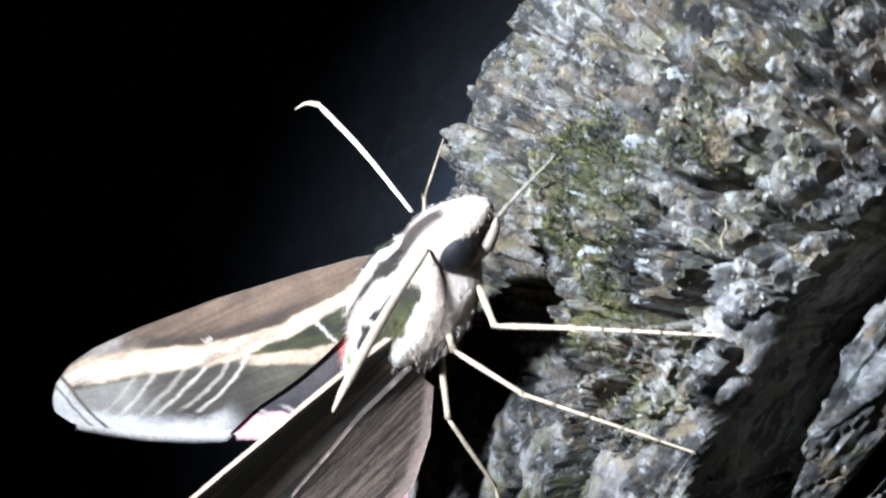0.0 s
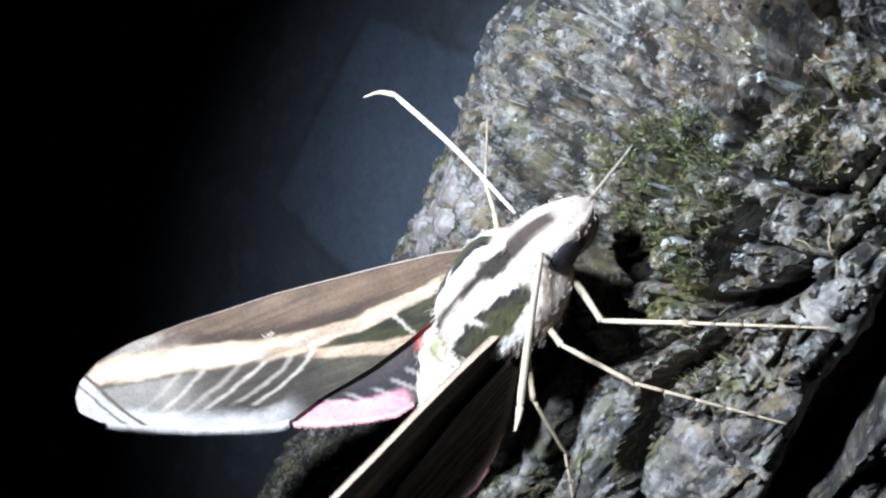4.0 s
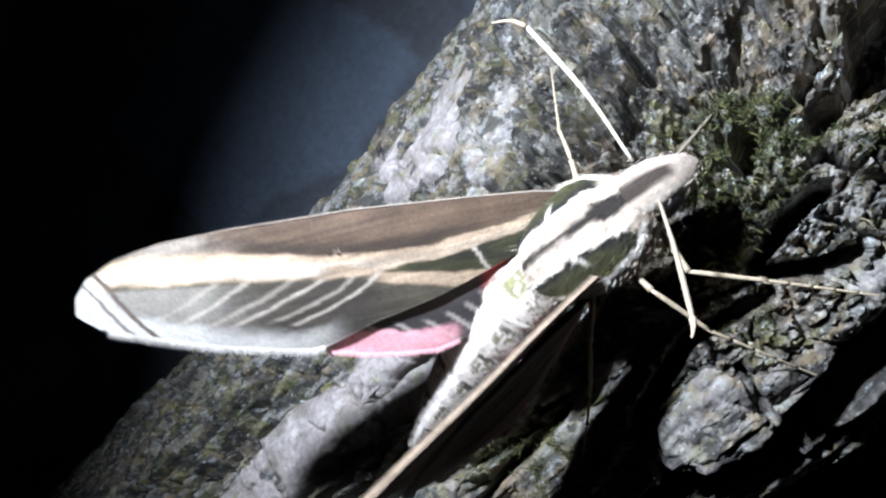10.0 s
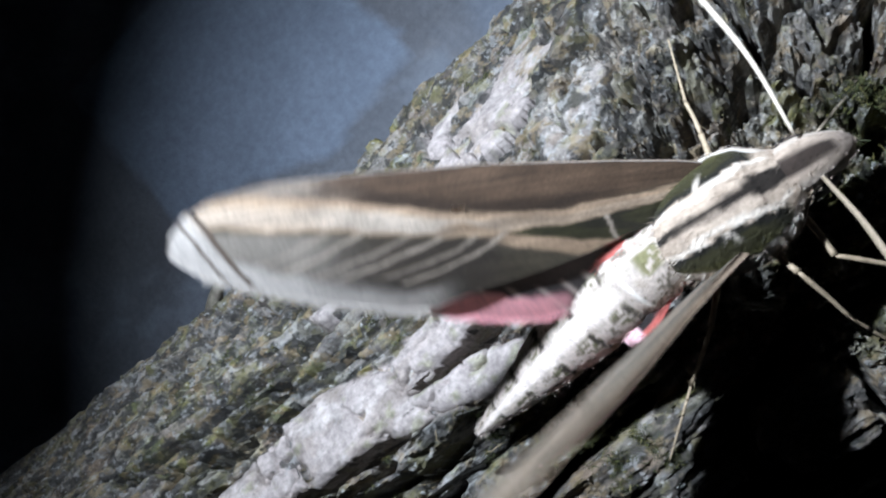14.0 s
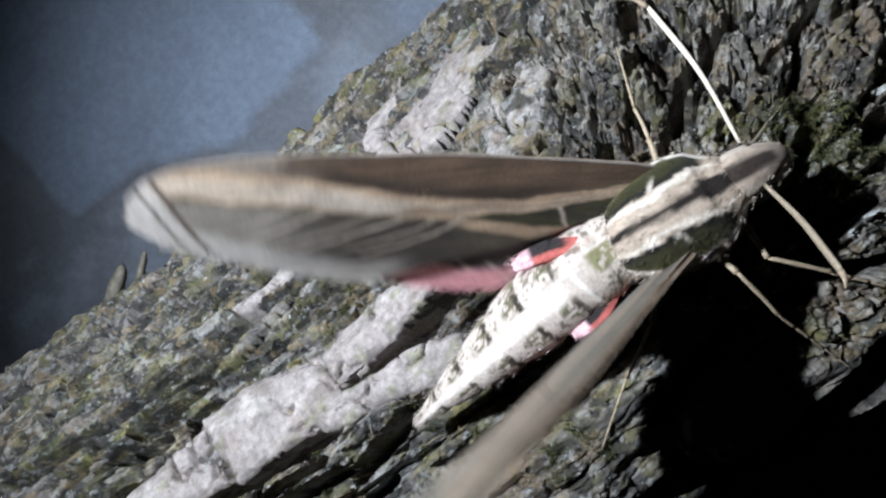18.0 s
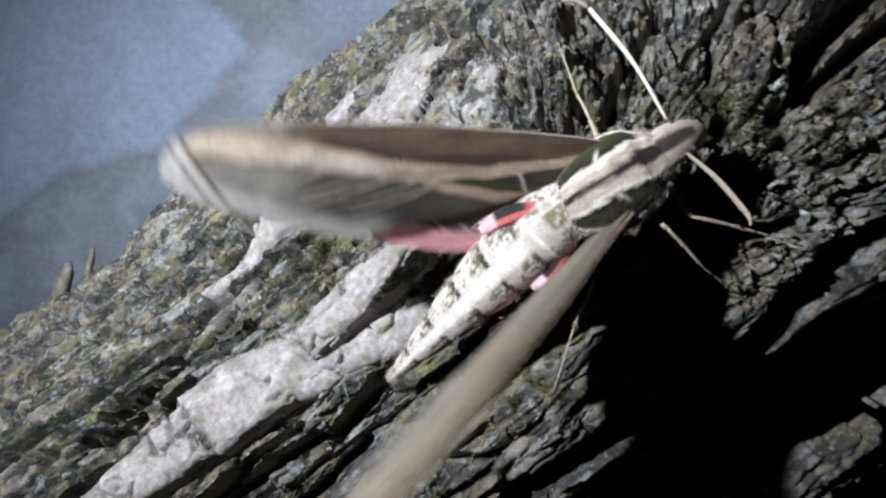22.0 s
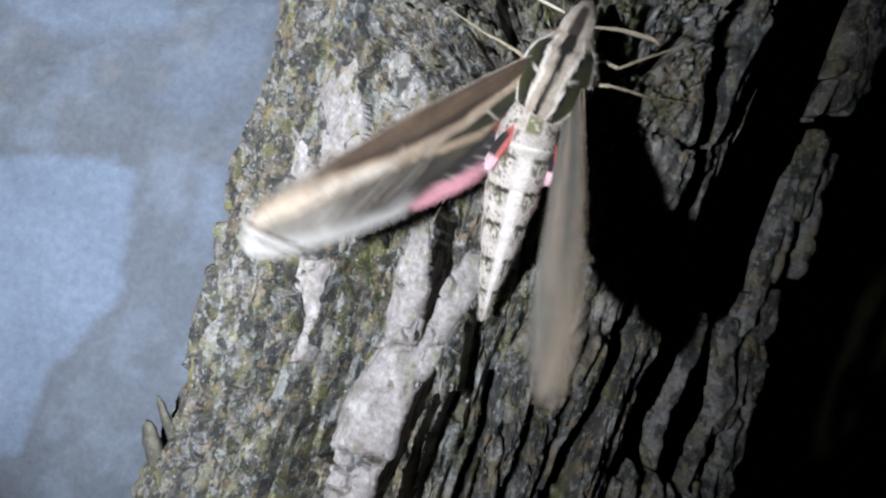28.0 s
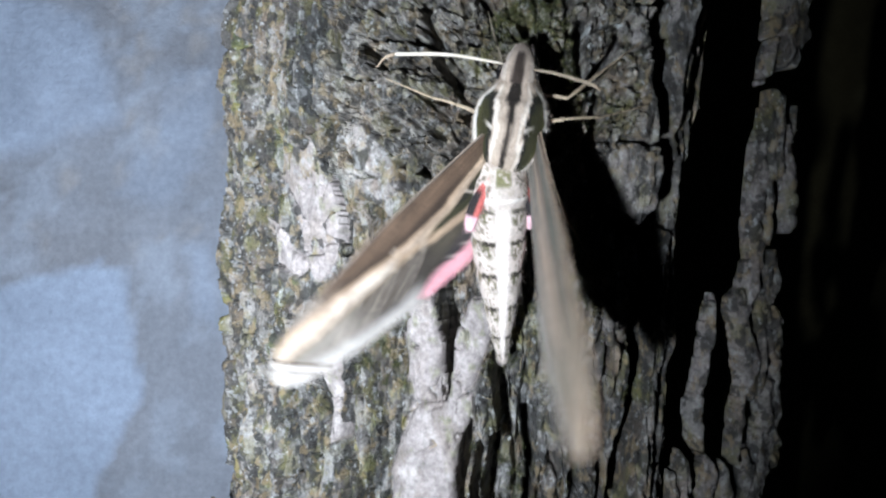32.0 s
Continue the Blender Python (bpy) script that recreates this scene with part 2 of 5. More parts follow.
# --- the trunk: millimetres round it (s) and along it (z, from 1.3 m up) ---
TRUNK_R, TRUNK_X, TRUNK_Y = 0.0625, 0.012, 0.057
PLATES = {  # outlines of the pale bark plates round the moth
    "strip": [(-51, -1.5), (-46, -0.5), (-42.5, -0.2), (-40.2, -5), (-38.2, -10.5), (-38.6, -16), (-40.5, -20.5), (-43.1, -21.7), (-45.7, -17), (-46.6, -10), (-50, -6)],
    "flap": [(-54.8, -11.9), (-50.8, -13.6), (-48.6, -16.5), (-44.6, -18.8), (-46.5, -21), (-53.4, -19)],
    "low strip": [(-43.7, -32), (-38, -31), (-37.3, -37.4), (-37.6, -42.2), (-37.2, -47.5), (-39.1, -48.5), (-39.5, -41.5), (-41.4, -37.8), (-43.7, -36.1)],
    "left fork": [(-24.9, -23), (-22.6, -21), (-21.2, -25.4), (-20.1, -32.3), (-19.2, -37.5), (-19.4, -39.7), (-23.8, -39.7), (-24.8, -36.2), (-25.4, -30.9)],
    "right fork": [(-15.7, -24), (-13.5, -23), (-11.5, -26.5), (-13.2, -31.8), (-14.6, -36.5), (-17.4, -39.6), (-18.4, -39.2), (-17.8, -33.0), (-17.2, -29.4)],
    "stem": [(-24.2, -40.2), (-18.7, -39.6), (-14.9, -38), (-14.6, -40.2), (-16.6, -44.4), (-16.8, -49.8), (-17.2, -57), (-22, -57.8), (-27, -58.2), (-27.2, -51.1), (-25.7, -45.4)],
    "foot": [(-25.5, -58.8), (-18, -58.4), (-18.6, -66), (-19.5, -76), (-24, -80), (-25, -70)],
    "corner": [(3.7, 14.4), (6.6, 16.5), (9.0, 13), (9.6, 6), (10.6, 1.8), (6.6, 1.2), (2.5, 5.5)],
    "slab": [(2.3, -2.0), (6.2, -0.2), (11.7, -0.8), (12.3, -4), (11.4, -10), (7.3, -12.4), (4.1, -10.6)],
    "brow": [(-38, 1.7), (-36, 3.8), (-31, 1.2), (-28.7, -1.3), (-24.7, -7.4), (-29.3, -10.4), (-35.3, -9.5), (-35.8, -4.5)],
}
CRUMBLY = ("corner", "slab", "brow")  # those that are broken up and darker
# furrows: centre line, half width, depth
RIGHT_FURROWS = [
    ([(13, 48), (12, 28), (10.6, 20), (9.8, 13)], 1.8, 9.0),
    ([(9.9, 14), (10.6, 9), (12.2, 4), (13.4, -1), (14.2, -6), (13.9, -10), (11.8, -16)], 2.4, 11.0),
    ([(11.8, -16), (10.7, -25), (10.7, -34), (10, -41), (8.4, -50), (6.5, -62), (3, -90)], 1.9, 9.0),
    ([(17, -30), (16, -38), (15.4, -47), (14, -56), (12, -90)], 0.9, 5.0),
    ([(17.5, 40), (16.5, 18), (17.5, 4), (16.6, -12), (18, -22)], 0.8, 4.0),
    ([(22, 34), (21, 10), (22.5, -8), (21, -20)], 0.9, 5.0),
    ([(27.5, 40), (27, 12), (26, -11), (25, -25)], 1.6, 6.0),
    ([(3.1, 14.3), (4.5, 12.4), (6.2, 12.0), (8.4, 12.3)], 0.4, 3.0),
    ([(1.8, 6), (0.3, -2), (1.6, -7), (3.4, -11.5)], 0.9, 3.2),
    ([(5.2, -0.2), (9, -1.2), (12, -0.8)], 0.45, 3.0),
    ([(4.2, -12.7), (9.7, -13.2), (12.4, -9)], 0.8, 3.4),
    ([(-2.4, -17), (-1.6, -26), (0.2, -36), (1.0, -46), (0, -60)], 0.7, 3.5),
    ([(5.2, -30), (4.6, -38), (5.4, -46), (4, -60)], 0.6, 3.0),
]
UPPER_FURROWS = [
    ([(-11.5, 44), (-11, 30), (-9.7, 27), (-7.4, 25.5), (-6.3, 23.5)], 1.9, 8.0),
    ([(-5.5, 46), (-6.8, 30), (-6.3, 24.6)], 1.0, 7.0),
    ([(-6.7, 20.4), (-5.9, 18.0)], 1.1, 5.0),
    ([(1.9, 23), (1.7, 20.5), (0.2, 18.6), (-1.5, 17.8), (-3.8, 17.2)], 0.35, 1.2),
    ([(-9.3, 14.2), (-8.6, 12.9), (-7.3, 11.9)], 1.0, 5.0),
    ([(-1.9, 15), (-2.2, 12.2), (-1.7, 9.6), (-1.2, 7.2)], 0.9, 6.0),
    ([(0.6, 7.6), (2.2, 10.2), (3.2, 12.8)], 0.95, 6.0),
    ([(-15, 4), (-9.5, 1), (-5, -1)], 2.8, 5.0),
    ([(-30.4, 14), (-26.3, 13.7), (-23.1, 12.7)], 0.55, 4.0),
    ([(-20, 25), (-18.5, 20.5), (-15.5, 18.6), (-13.6, 15.8)], 0.5, 3.4),
    ([(-32.7, -5), (-29.5, -5.3), (-26.9, -7.1)], 0.45, 3.5),
    ([(-27.1, -3.8), (-25.2, -4.2), (-23.2, -5.1)], 0.6, 4.0),
    ([(-24.3, -4.4), (-20.1, -0.7), (-19.8, 2.7)], 0.8, 4.0),
    ([(-24, 19), (-22.8, 14), (-20.5, 9), (-18.6, 6.2)], 0.7, 4.0),
    ([(-34.5, 20), (-33, 14), (-30, 10.3), (-27.6, 8)], 0.6, 3.6),
]
LEFT_FURROWS = [
    ([(-47, 40), (-46, 12), (-45.6, 6.5), (-44.6, 0.5)], 0.85, 4.5),
    ([(-38.5, 30), (-37.9, 12), (-38, 3.2), (-39.7, -2.7), (-38.3, -9), (-37, -17)], 0.5, 3.2),
    ([(-42, 36), (-41.5, 14), (-42.3, 2)], 0.6, 3.0),
    ([(-64.5, 34), (-64, 16), (-62.4, 11), (-63, -2)], 0.7, 4.0),
    ([(-53, 40), (-52.5, 18), (-54.5, 4), (-53.8, -8)], 0.7, 4.0),
    ([(-58.8, -8), (-56.8, -14.8), (-57.1, -20), (-55.6, -32)], 0.8, 4.4),
    ([(-35.3, -29), (-34.7, -35.3), (-36.2, -39.2), (-36.3, -50.6), (-36.1, -55.4), (-36.3, -66)], 0.55, 5.0),
    ([(-36.2, -64), (-36, -72), (-36.4, -79), (-37.5, -92)], 0.9, 5.0),
    ([(-44.4, -33), (-44, -36), (-40.6, -41.5), (-41, -47), (-43.5, -54), (-43, -62)], 0.5, 4.0),
    ([(-28.2, -56), (-28, -60), (-24.6, -61), (-23.9, -64.3), (-25.4, -73.1), (-25.4, -90)], 0.6, 4.0),
    ([(-51.2, -58), (-50.9, -67), (-50.6, -73), (-48.6, -79), (-44.5, -84)], 0.95, 5.0),
    ([(-57, -66), (-55.5, -77), (-57.4, -86), (-56, -95)], 0.9, 4.4),
    ([(-32.2, -12), (-33.4, -20), (-32.4, -28), (-33.6, -34)], 0.45, 3.4),
    ([(-30.6, -45), (-31.4, -53), (-30.4, -62), (-31, -78)], 0.5, 3.6),
    ([(-48.5, -24), (-49.5, -36), (-48, -48), (-49.4, -58)], 0.6, 3.6),
    ([(-60.5, -24), (-61.4, -44), (-60, -64)], 0.8, 4.0),
    ([(-74, -22), (-72.5, -32), (-70.5, -42), (-67.5, -50)], 2.2, 5.0),
]
MIDDLE_FURROWS = [
    ([(-19.9, -20), (-18.9, -28.7), (-19.05, -34)], 1.5, 10.0),
    ([(-19.05, -33), (-18.9, -39.4)], 0.55, 7.0),
    ([(-15.5, -42.6), (-16.0, -49), (-16.4, -58), (-17.6, -66), (-17.4, -84)], 0.9, 5.0),
    ([(-13.4, -46), (-13.8, -54), (-13.2, -64)], 0.6, 4.0),
    ([(-10.9, -45), (-11.7, -52), (-12, -59), (-11, -75), (-12, -90)], 0.85, 5.0),
    ([(-11.2, -32), (-10.2, -39.4), (-9.6, -43.5)], 1.0, 5.0),
    ([(-6.8, -40), (-5.4, -50), (-6.4, -62), (-4.6, -84)], 0.7, 3.4),
    ([(-9, -12), (-12, -5), (-17, -4)], 2.2, 4.0),
    ([(-29, -13), (-29.6, -20), (-28.4, -26)], 0.5, 3.4),
]
FURROWS = RIGHT_FURROWS + MIDDLE_FURROWS + UPPER_FURROWS + [(line, 1.45 * width, 1.2 * depth) for line, width, depth in LEFT_FURROWS]
crack = random.Random(21)
for _ in range(26):
    s0, z0, run = crack.uniform(-66, -24), crack.uniform(-80, 2), crack.uniform(2.5, 7)
    FURROWS.append(([(s0 + crack.uniform(-0.8, 0.8), z0 + run), (s0 + crack.uniform(-0.6, 0.6), z0), (s0 + crack.uniform(-1, 1), z0 - run)], crack.uniform(0.3, 0.55), crack.uniform(2.5, 4)))
LUMPS = [  # place, size, height
    (-32, 10.5, 2.4, 3.6), (-25.5, 5.5, 3.2, 2.6), (-9, 12.5, 3.6, 3.0), (-5.4, 11, 2.6, 1.6), (-0.8, 20.3, 2.2, 1.8), (-0.6, 13, 1.5, 1.6),
    (5.6, 9, 3.4, 2.6), (7.4, 2.5, 3.4, 2.2), (8, -5, 4, 1.2), (-27, 6.5, 3.0, 2.6), (5.5, -21, 4.0, 2.2), (5.5, -33, 4, 1.4), (-8, 24, 4, -1.2), (19, -30, 3.5, 2.0), (19, -44, 3.5, 1.6), (-10.5, 22.5, 2.2, 1.8),
    (-46, 10, 8, 2.2), (-46, -1, 9, 1.4), (-62, -40, 5, 2.2), (-63, -52, 5, 2.0), (-78, 12, 12, 2.5), (-78, -18, 16, 3.0), (-78, -45, 14, 2.5), (0.6, 3.2, 2.2, -3.4)]
PITS = [  # deep holes between the knobs: place, size, depth
    (-18.7, 7.7, 1.5, 6), (-21.5, 0.8, 1.3, 5), (-27.5, 1.6, 1.0, 4), (-21.2, 5.3, 1.1, 5), (-29.8, 10.5, 1.0, 4), (-22.4, 13, 1.1, 5), (-16.8, -2.2, 2.0, 5),
    (-20.2, 2.4, 1.4, 5), (-16, 12.4, 0.9, 4), (-25.2, 18.5, 1.0, 4), (-13.2, 10, 0.8, 3.5), (-30.5, 4.6, 0.9, 3.5), (-24, 9.6, 0.9, 4), (-17.4, 16.8, 0.8, 3.5)]
MOSSY = [  # films of moss and algae on the bark: place, size, strength
    (-28, -32, 5, 0.30), (-27, -43, 3.2, 0.26), (-26.4, -47, 2.4, 0.2), (-28, -73, 5.5, 0.26), (-44, -70, 6, 0.22), (-49, -84, 6, 0.25), (-44, -52, 4.5, 0.18), (-33, -61, 4.5, 0.18),
    (-9, 13, 6, 0.36), (-13, 9, 4, 0.26), (-4.4, 4, 3.2, 0.25), (-2.4, -22.5, 4.4, 0.32), (0, -14.5, 3.6, 0.28), (-6, -28, 4, 0.22), (-7, -50, 5, 0.2), (-54, 8, 6, 0.14), (-34, -4, 3, 0.14)]


def upper(s, z):
    """Where the bark is knobbly rather than fissured."""
    return step(z + 6 * (fbm(s / 9, z / 9, 71) - 0.5), -9, 1) * step(s, -42, -36) * (1 - step(s - 0.25 * z, 3, 8))


def outline(poly, s, z, seed, rag=1.6):
    return inside(s, z, poly) + rag * (fbm(s / 2.2, z / 3.4, seed, 4) - 0.5)


def plate_mask(s, z):
    m = np.zeros(np.shape(s))
    for kind, poly in PLATES.items():
        if kind not in CRUMBLY:
            m = np.maximum(m, 1 - step(outline(poly, s, z, 100, 1.3), 0.0, 0.9))
    return m


def beside_plates(s, z):
    m = np.zeros(np.shape(s))
    for kind, poly in PLATES.items():
        if kind not in CRUMBLY:
            m = np.maximum(m, 1 - step(inside(s, z, poly), -0.5, 3.0))
    return m


def swell(s, z):
    """The broad waves of the trunk, which the plates follow."""
    return 3.2 * (fbm(s / 16, z / 40, 9, 3) - 0.5)


def height(s, z):
    """Relief of the bark, in millimetres."""
    s, z = np.asarray(s, float), np.asarray(z, float)
    ws = s + 2.4 * (fbm(s / 7, z / 18, 3) - 0.5) + 0.7 * (fbm(s / 1.8, z / 2.6, 4) - 0.5)
    wz = z + 4.0 * (fbm(s / 7, z / 9, 5) - 0.5)
    up, flat = upper(s, z), plate_mask(s, z)
    low, calm = (1 - up) * (1 - flat), 1 - 0.35 * step(s, -2, 4)
    h = swell(s, z)
    # long flakes with broken cracks between them
    f, e, own = cells(ws / 4.4, wz / 17, 21)
    h += low * calm * (2.0 * (own - 0.5) - 3.0 * (1 - step(e - f, 0, 0.15)) * step(fbm(s / 6, z / 14, 31), 0.42, 0.56))
    f, e, own = cells(ws / 1.8, wz / 5.5, 22)
    h += low * calm * (0.9 * (own - 0.5) - 0.9 * (1 - step(e - f, 0, 0.18)) * step(fbm(s / 4, z / 9, 32), 0.44, 0.58))
    h += low * (1.3 * (fbm(ws / 0.9, wz / 8, 43, 4) - 0.5) + 0.8 * (fbm(s / 1.1, z / 3.2, 41, 4) - 0.5) * step(fbm(s / 7, z / 9, 33), 0.38, 0.6))
    level = fbm(ws / 4.2, wz / 15, 24, 4) * 9 + fbm(s / 1.5, z / 3.5, 27, 3) * 1.2
    h += low * calm * 0.5 * (np.floor(level) + step(level - np.floor(level), 0.6, 0.98) - 5.0)
    h += low * (1.2 * (billow(ws / 2.6, wz / 13, 38, 3) - 0.4))
    # knobs with dark gaps between them
    level = fbm(ws / 3.6, wz / 4.4, 35, 4) * 8 + fbm(s / 1.1, z / 1.3, 28, 3) * 1.5
    h += up * 0.24 * (np.floor(level) + step(level - np.floor(level), 0.6, 0.98) - 4.5)
    h -= up * (0.4 + 1.1 * fbm(s / 5, z / 5, 34)) * (2.0 * (1 - step(np.abs(value(ws / 2.7, wz / 3.6, 36) - 0.5), 0.0, 0.07)) + 1.0 * (1 - step(np.abs(value(ws / 1.35, wz / 1.9, 37) - 0.5), 0.0, 0.09)))
    h += up * (1.5 * (billow(ws / 2.3, wz / 2.7, 39, 4) - 0.4) + 1.8 * (billow(ws / 7.5, wz / 8.5, 40, 2) - 0.35) + 0.8 * (fbm(s / 0.55, z / 0.6, 47, 3) - 0.5))
    f, e, own = cells(ws / 4.2, wz / 4.6, 23)
    h += up * (1.3 * (own - 0.4) + 0.9 * (1 - f * f) - 2.4 * (1 - step(e - f, 0, 0.16)))
    f, e, own = cells(ws / 1.65, wz / 1.8, 24)
    h += up * (0.4 * (1 - 1.2 * f * f) + 0.5 * (own - 0.5) - 0.8 * (1 - step(e - f, 0, 0.2)))
    f, e, own = cells(s / 0.72, z / 0.78, 25)
    h += (1 - flat) * (0.15 + 0.42 * up) * (0.5 - f + 0.5 * (own - 0.5))
    h += up * 1.8 * (fbm(s / 1.0, z / 1.2, 44, 4) - 0.5)
    h += (1 - step(s, -58, -46)) * (2.6 * (fbm(ws / 2.6, wz / 10, 45, 4) - 0.5) + 1.2 * (fbm(s / 1.2, z / 7, 46, 3) - 0.5))
    ss, zz = s + 1.0 * (fbm(s / 2.5, z / 4, 6) - 0.5) + 0.5 * (fbm(s / 0.8, z / 1.2, 7) - 0.5), z + 0.6 * (fbm(s / 1.5, z / 2, 8) - 0.5)
    for line, width, depth in FURROWS:
        d = along(ss, zz, line)
        h -= depth * (3.0 if width < 0.75 else 2.2 if width < 1.9 else 1.5) * (1 - step(d, 0.6 * width, 1.15 * width))
    for ls, lz, size, top in LUMPS:
        h += top * np.exp(-((s - ls) ** 2 + (z - lz) ** 2) / size**2)
    for ls, lz, size, deep in PITS:
        h -= deep * (1 - step(np.hypot(ss - ls, zz - lz), 0.35 * size, 1.2 * size))
    end = 18 + 4 * step(z, -14, 8)  # past here the trunk turns away
    h -= 25 * step(s, end, end + 11) + 8.0 * step(s, 11, 24)
    return h - 0.5 * flat + 0.5 * (1 - flat) * beside_plates(s, z)


def tint(s, z, flat=None):
    """Base colour of the bark: grey-brown cork, pale plates, lichen and moss films."""
    ws = s + 2.0 * (fbm(s / 5, z / 9, 49) - 0.5)
    n2, n3 = fbm(s / 2.2, z / 3.2, 52), fbm(s / 0.7, z / 0.9, 53, 3)
    up = upper(s, z)
    col = np.zeros((*np.shape(s), 3)) + (0.118, 0.102, 0.086)
    own = cells(ws / 4.4, z / 12, 21)[2] * (1 - up) + cells(ws / 2.4, z / 2.6, 23)[2] * up
    col = col * (0.62 + 0.85 * own[..., None])
    col = blend(col, (0.185, 0.170, 0.152), step(n2, 0.46, 0.66) * 0.75)
    col = blend(col, (0.048, 0.045, 0.042), step(fbm(s / 3, z / 7, 54), 0.53, 0.68) * 0.75)
    col = blend(col, (0.22, 0.165, 0.105), step(fbm(s / 3.2, z / 3.6, 55), 0.55, 0.70) * (0.25 + 0.45 * up))
    film = fbm(s / 5, z / 7, 56) + 0.05 * (1 - step(s, -30, -14)) - 0.05
    for ms, mz, size, strength in MOSSY:
        film = film + strength * np.exp(-((s - ms) ** 2 + 0.6 * (z - mz) ** 2) / size**2)
    mossy = step(film, 0.52, 0.68)
    col = blend(col, (0.070, 0.080, 0.030), mossy * step(n2, 0.34, 0.52) * 0.85)
    col = blend(col, (0.20, 0.18, 0.055), mossy * step(fbm(s / 1.6, z / 2.2, 67, 3), 0.50, 0.60) * 0.6)
    col = blend(col, (0.30, 0.31, 0.30), step(n3, 0.62, 0.70) * step(fbm(s / 4, z / 5, 57), 0.48, 0.60) * 0.6)
    col = blend(col, (0.20, 0.145, 0.10), step(fbm(s / 4.5, z / 8, 68, 3), 0.54, 0.64) * 0.6)
    col = blend(col, (0.24, 0.235, 0.225), step(fbm(s / 2.6, z / 6, 69, 4), 0.56, 0.62) * (1 - up) * 0.6)
    col = blend(col, (0.040, 0.040, 0.040), step(fbm(ws / 1.5, z / 13, 61), 0.54, 0.62) * 0.7 * (1 - up))
    col = blend(col, (0.255, 0.24, 0.22), step(fbm(ws / 1.3, z / 9, 62), 0.57, 0.66) * 0.65 * (1 - up))
    col = blend(col, (0.38, 0.365, 0.34), np.exp(-((s + 32.5) ** 2 / 26 + (z + 3) ** 2 / 60)) * step(n2, 0.34, 0.5))
    col = blend(col, (0.30, 0.225, 0.16), np.exp(-((s + 32) ** 2 / 16 + (z - 4.6) ** 2 / 10)) * step(n2, 0.36, 0.54) * 0.8)
    col = blend(col, (0.30, 0.30, 0.29), np.exp(-((s - 5.5) ** 2 / 10 + (z - 17) ** 2 / 12)) * step(n2, 0.36, 0.54) * 0.85)
    col = blend(col, (0.33, 0.325, 0.31), np.exp(-((s + 22) ** 2 / 30 + (z - 23) ** 2 / 14)) * step(n2, 0.36, 0.54) * 0.85)
    col = blend(col, (0.31, 0.28, 0.19), np.exp(-((s + 29.5) ** 2 / 12 + (z + 65) ** 2 / 20)) * step(n2, 0.36, 0.54) * 0.8)
    col = blend(col, (0.30, 0.30, 0.285), np.exp(-((s + 7) ** 2 / 9 + (z + 42) ** 2 / 60)) * step(n2, 0.36, 0.54) * 0.8)
    col = blend(col, (0.31, 0.29, 0.27), np.exp(-((s + 62) ** 2 / 14 + (z + 46) ** 2 / 260)) * step(n2, 0.34, 0.5) * 0.8)
    col = blend(col, (0.028, 0.027, 0.025), step(fbm(s / 1.9, z / 2.1, 63, 4), 0.49, 0.56) * up * (0.45 - 0.3 * np.exp(-((s + 34) ** 2 / 26 + (z + 2) ** 2 / 60))))
    col = blend(col, (0.032, 0.031, 0.029), step(fbm(ws / 1.1, z / 6, 65, 4), 0.53, 0.575) * (1 - up) * 0.75)
    col = blend(col, (0.33, 0.31, 0.27), step(fbm(s / 0.8, z / 0.9, 66, 3), 0.56, 0.62) * up * 0.75)
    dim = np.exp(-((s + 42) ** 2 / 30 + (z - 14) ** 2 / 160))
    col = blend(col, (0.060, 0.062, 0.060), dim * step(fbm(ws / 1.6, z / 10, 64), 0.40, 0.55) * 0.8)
    flat = plate_mask(s, z) if flat is None else flat
    pale = np.zeros((*np.shape(s), 3)) + (0.285, 0.25, 0.235)
    pale = blend(pale, (0.24, 0.205, 0.185), step(fbm(s / 2.5, z / 5, 58), 0.45, 0.7))
    pale = blend(pale, (0.34, 0.305, 0.285), step(fbm(s / 1.8, z / 3, 59), 0.55, 0.72))
    pale = blend(pale, (0.19, 0.185, 0.12), step(fbm(s / 1.5, z / 2.5, 60), 0.62, 0.72) * 0.7)
    return col * (1 - flat[..., None]) + pale * flat[..., None]


def trunk_point(s, z, h):
    """World place from millimetres round the trunk, along it and out of it."""
    th, zz = np.asarray(s) / 1000 / TRUNK_R, np.asarray(z) / 1000
    lean = -0.2 * 0.14 * np.tanh(zz / 0.14)
    r = TRUNK_R + np.asarray(h) / 1000 + 0.018 * step(-zz, 0.02, 0.25)
    r = r + 0.05 * step(-zz, 0.9, 1.3)
    return np.stack([TRUNK_X + r * np.sin(th), TRUNK_Y + lean - r * np.cos(th), 1.3 + zz], -1)


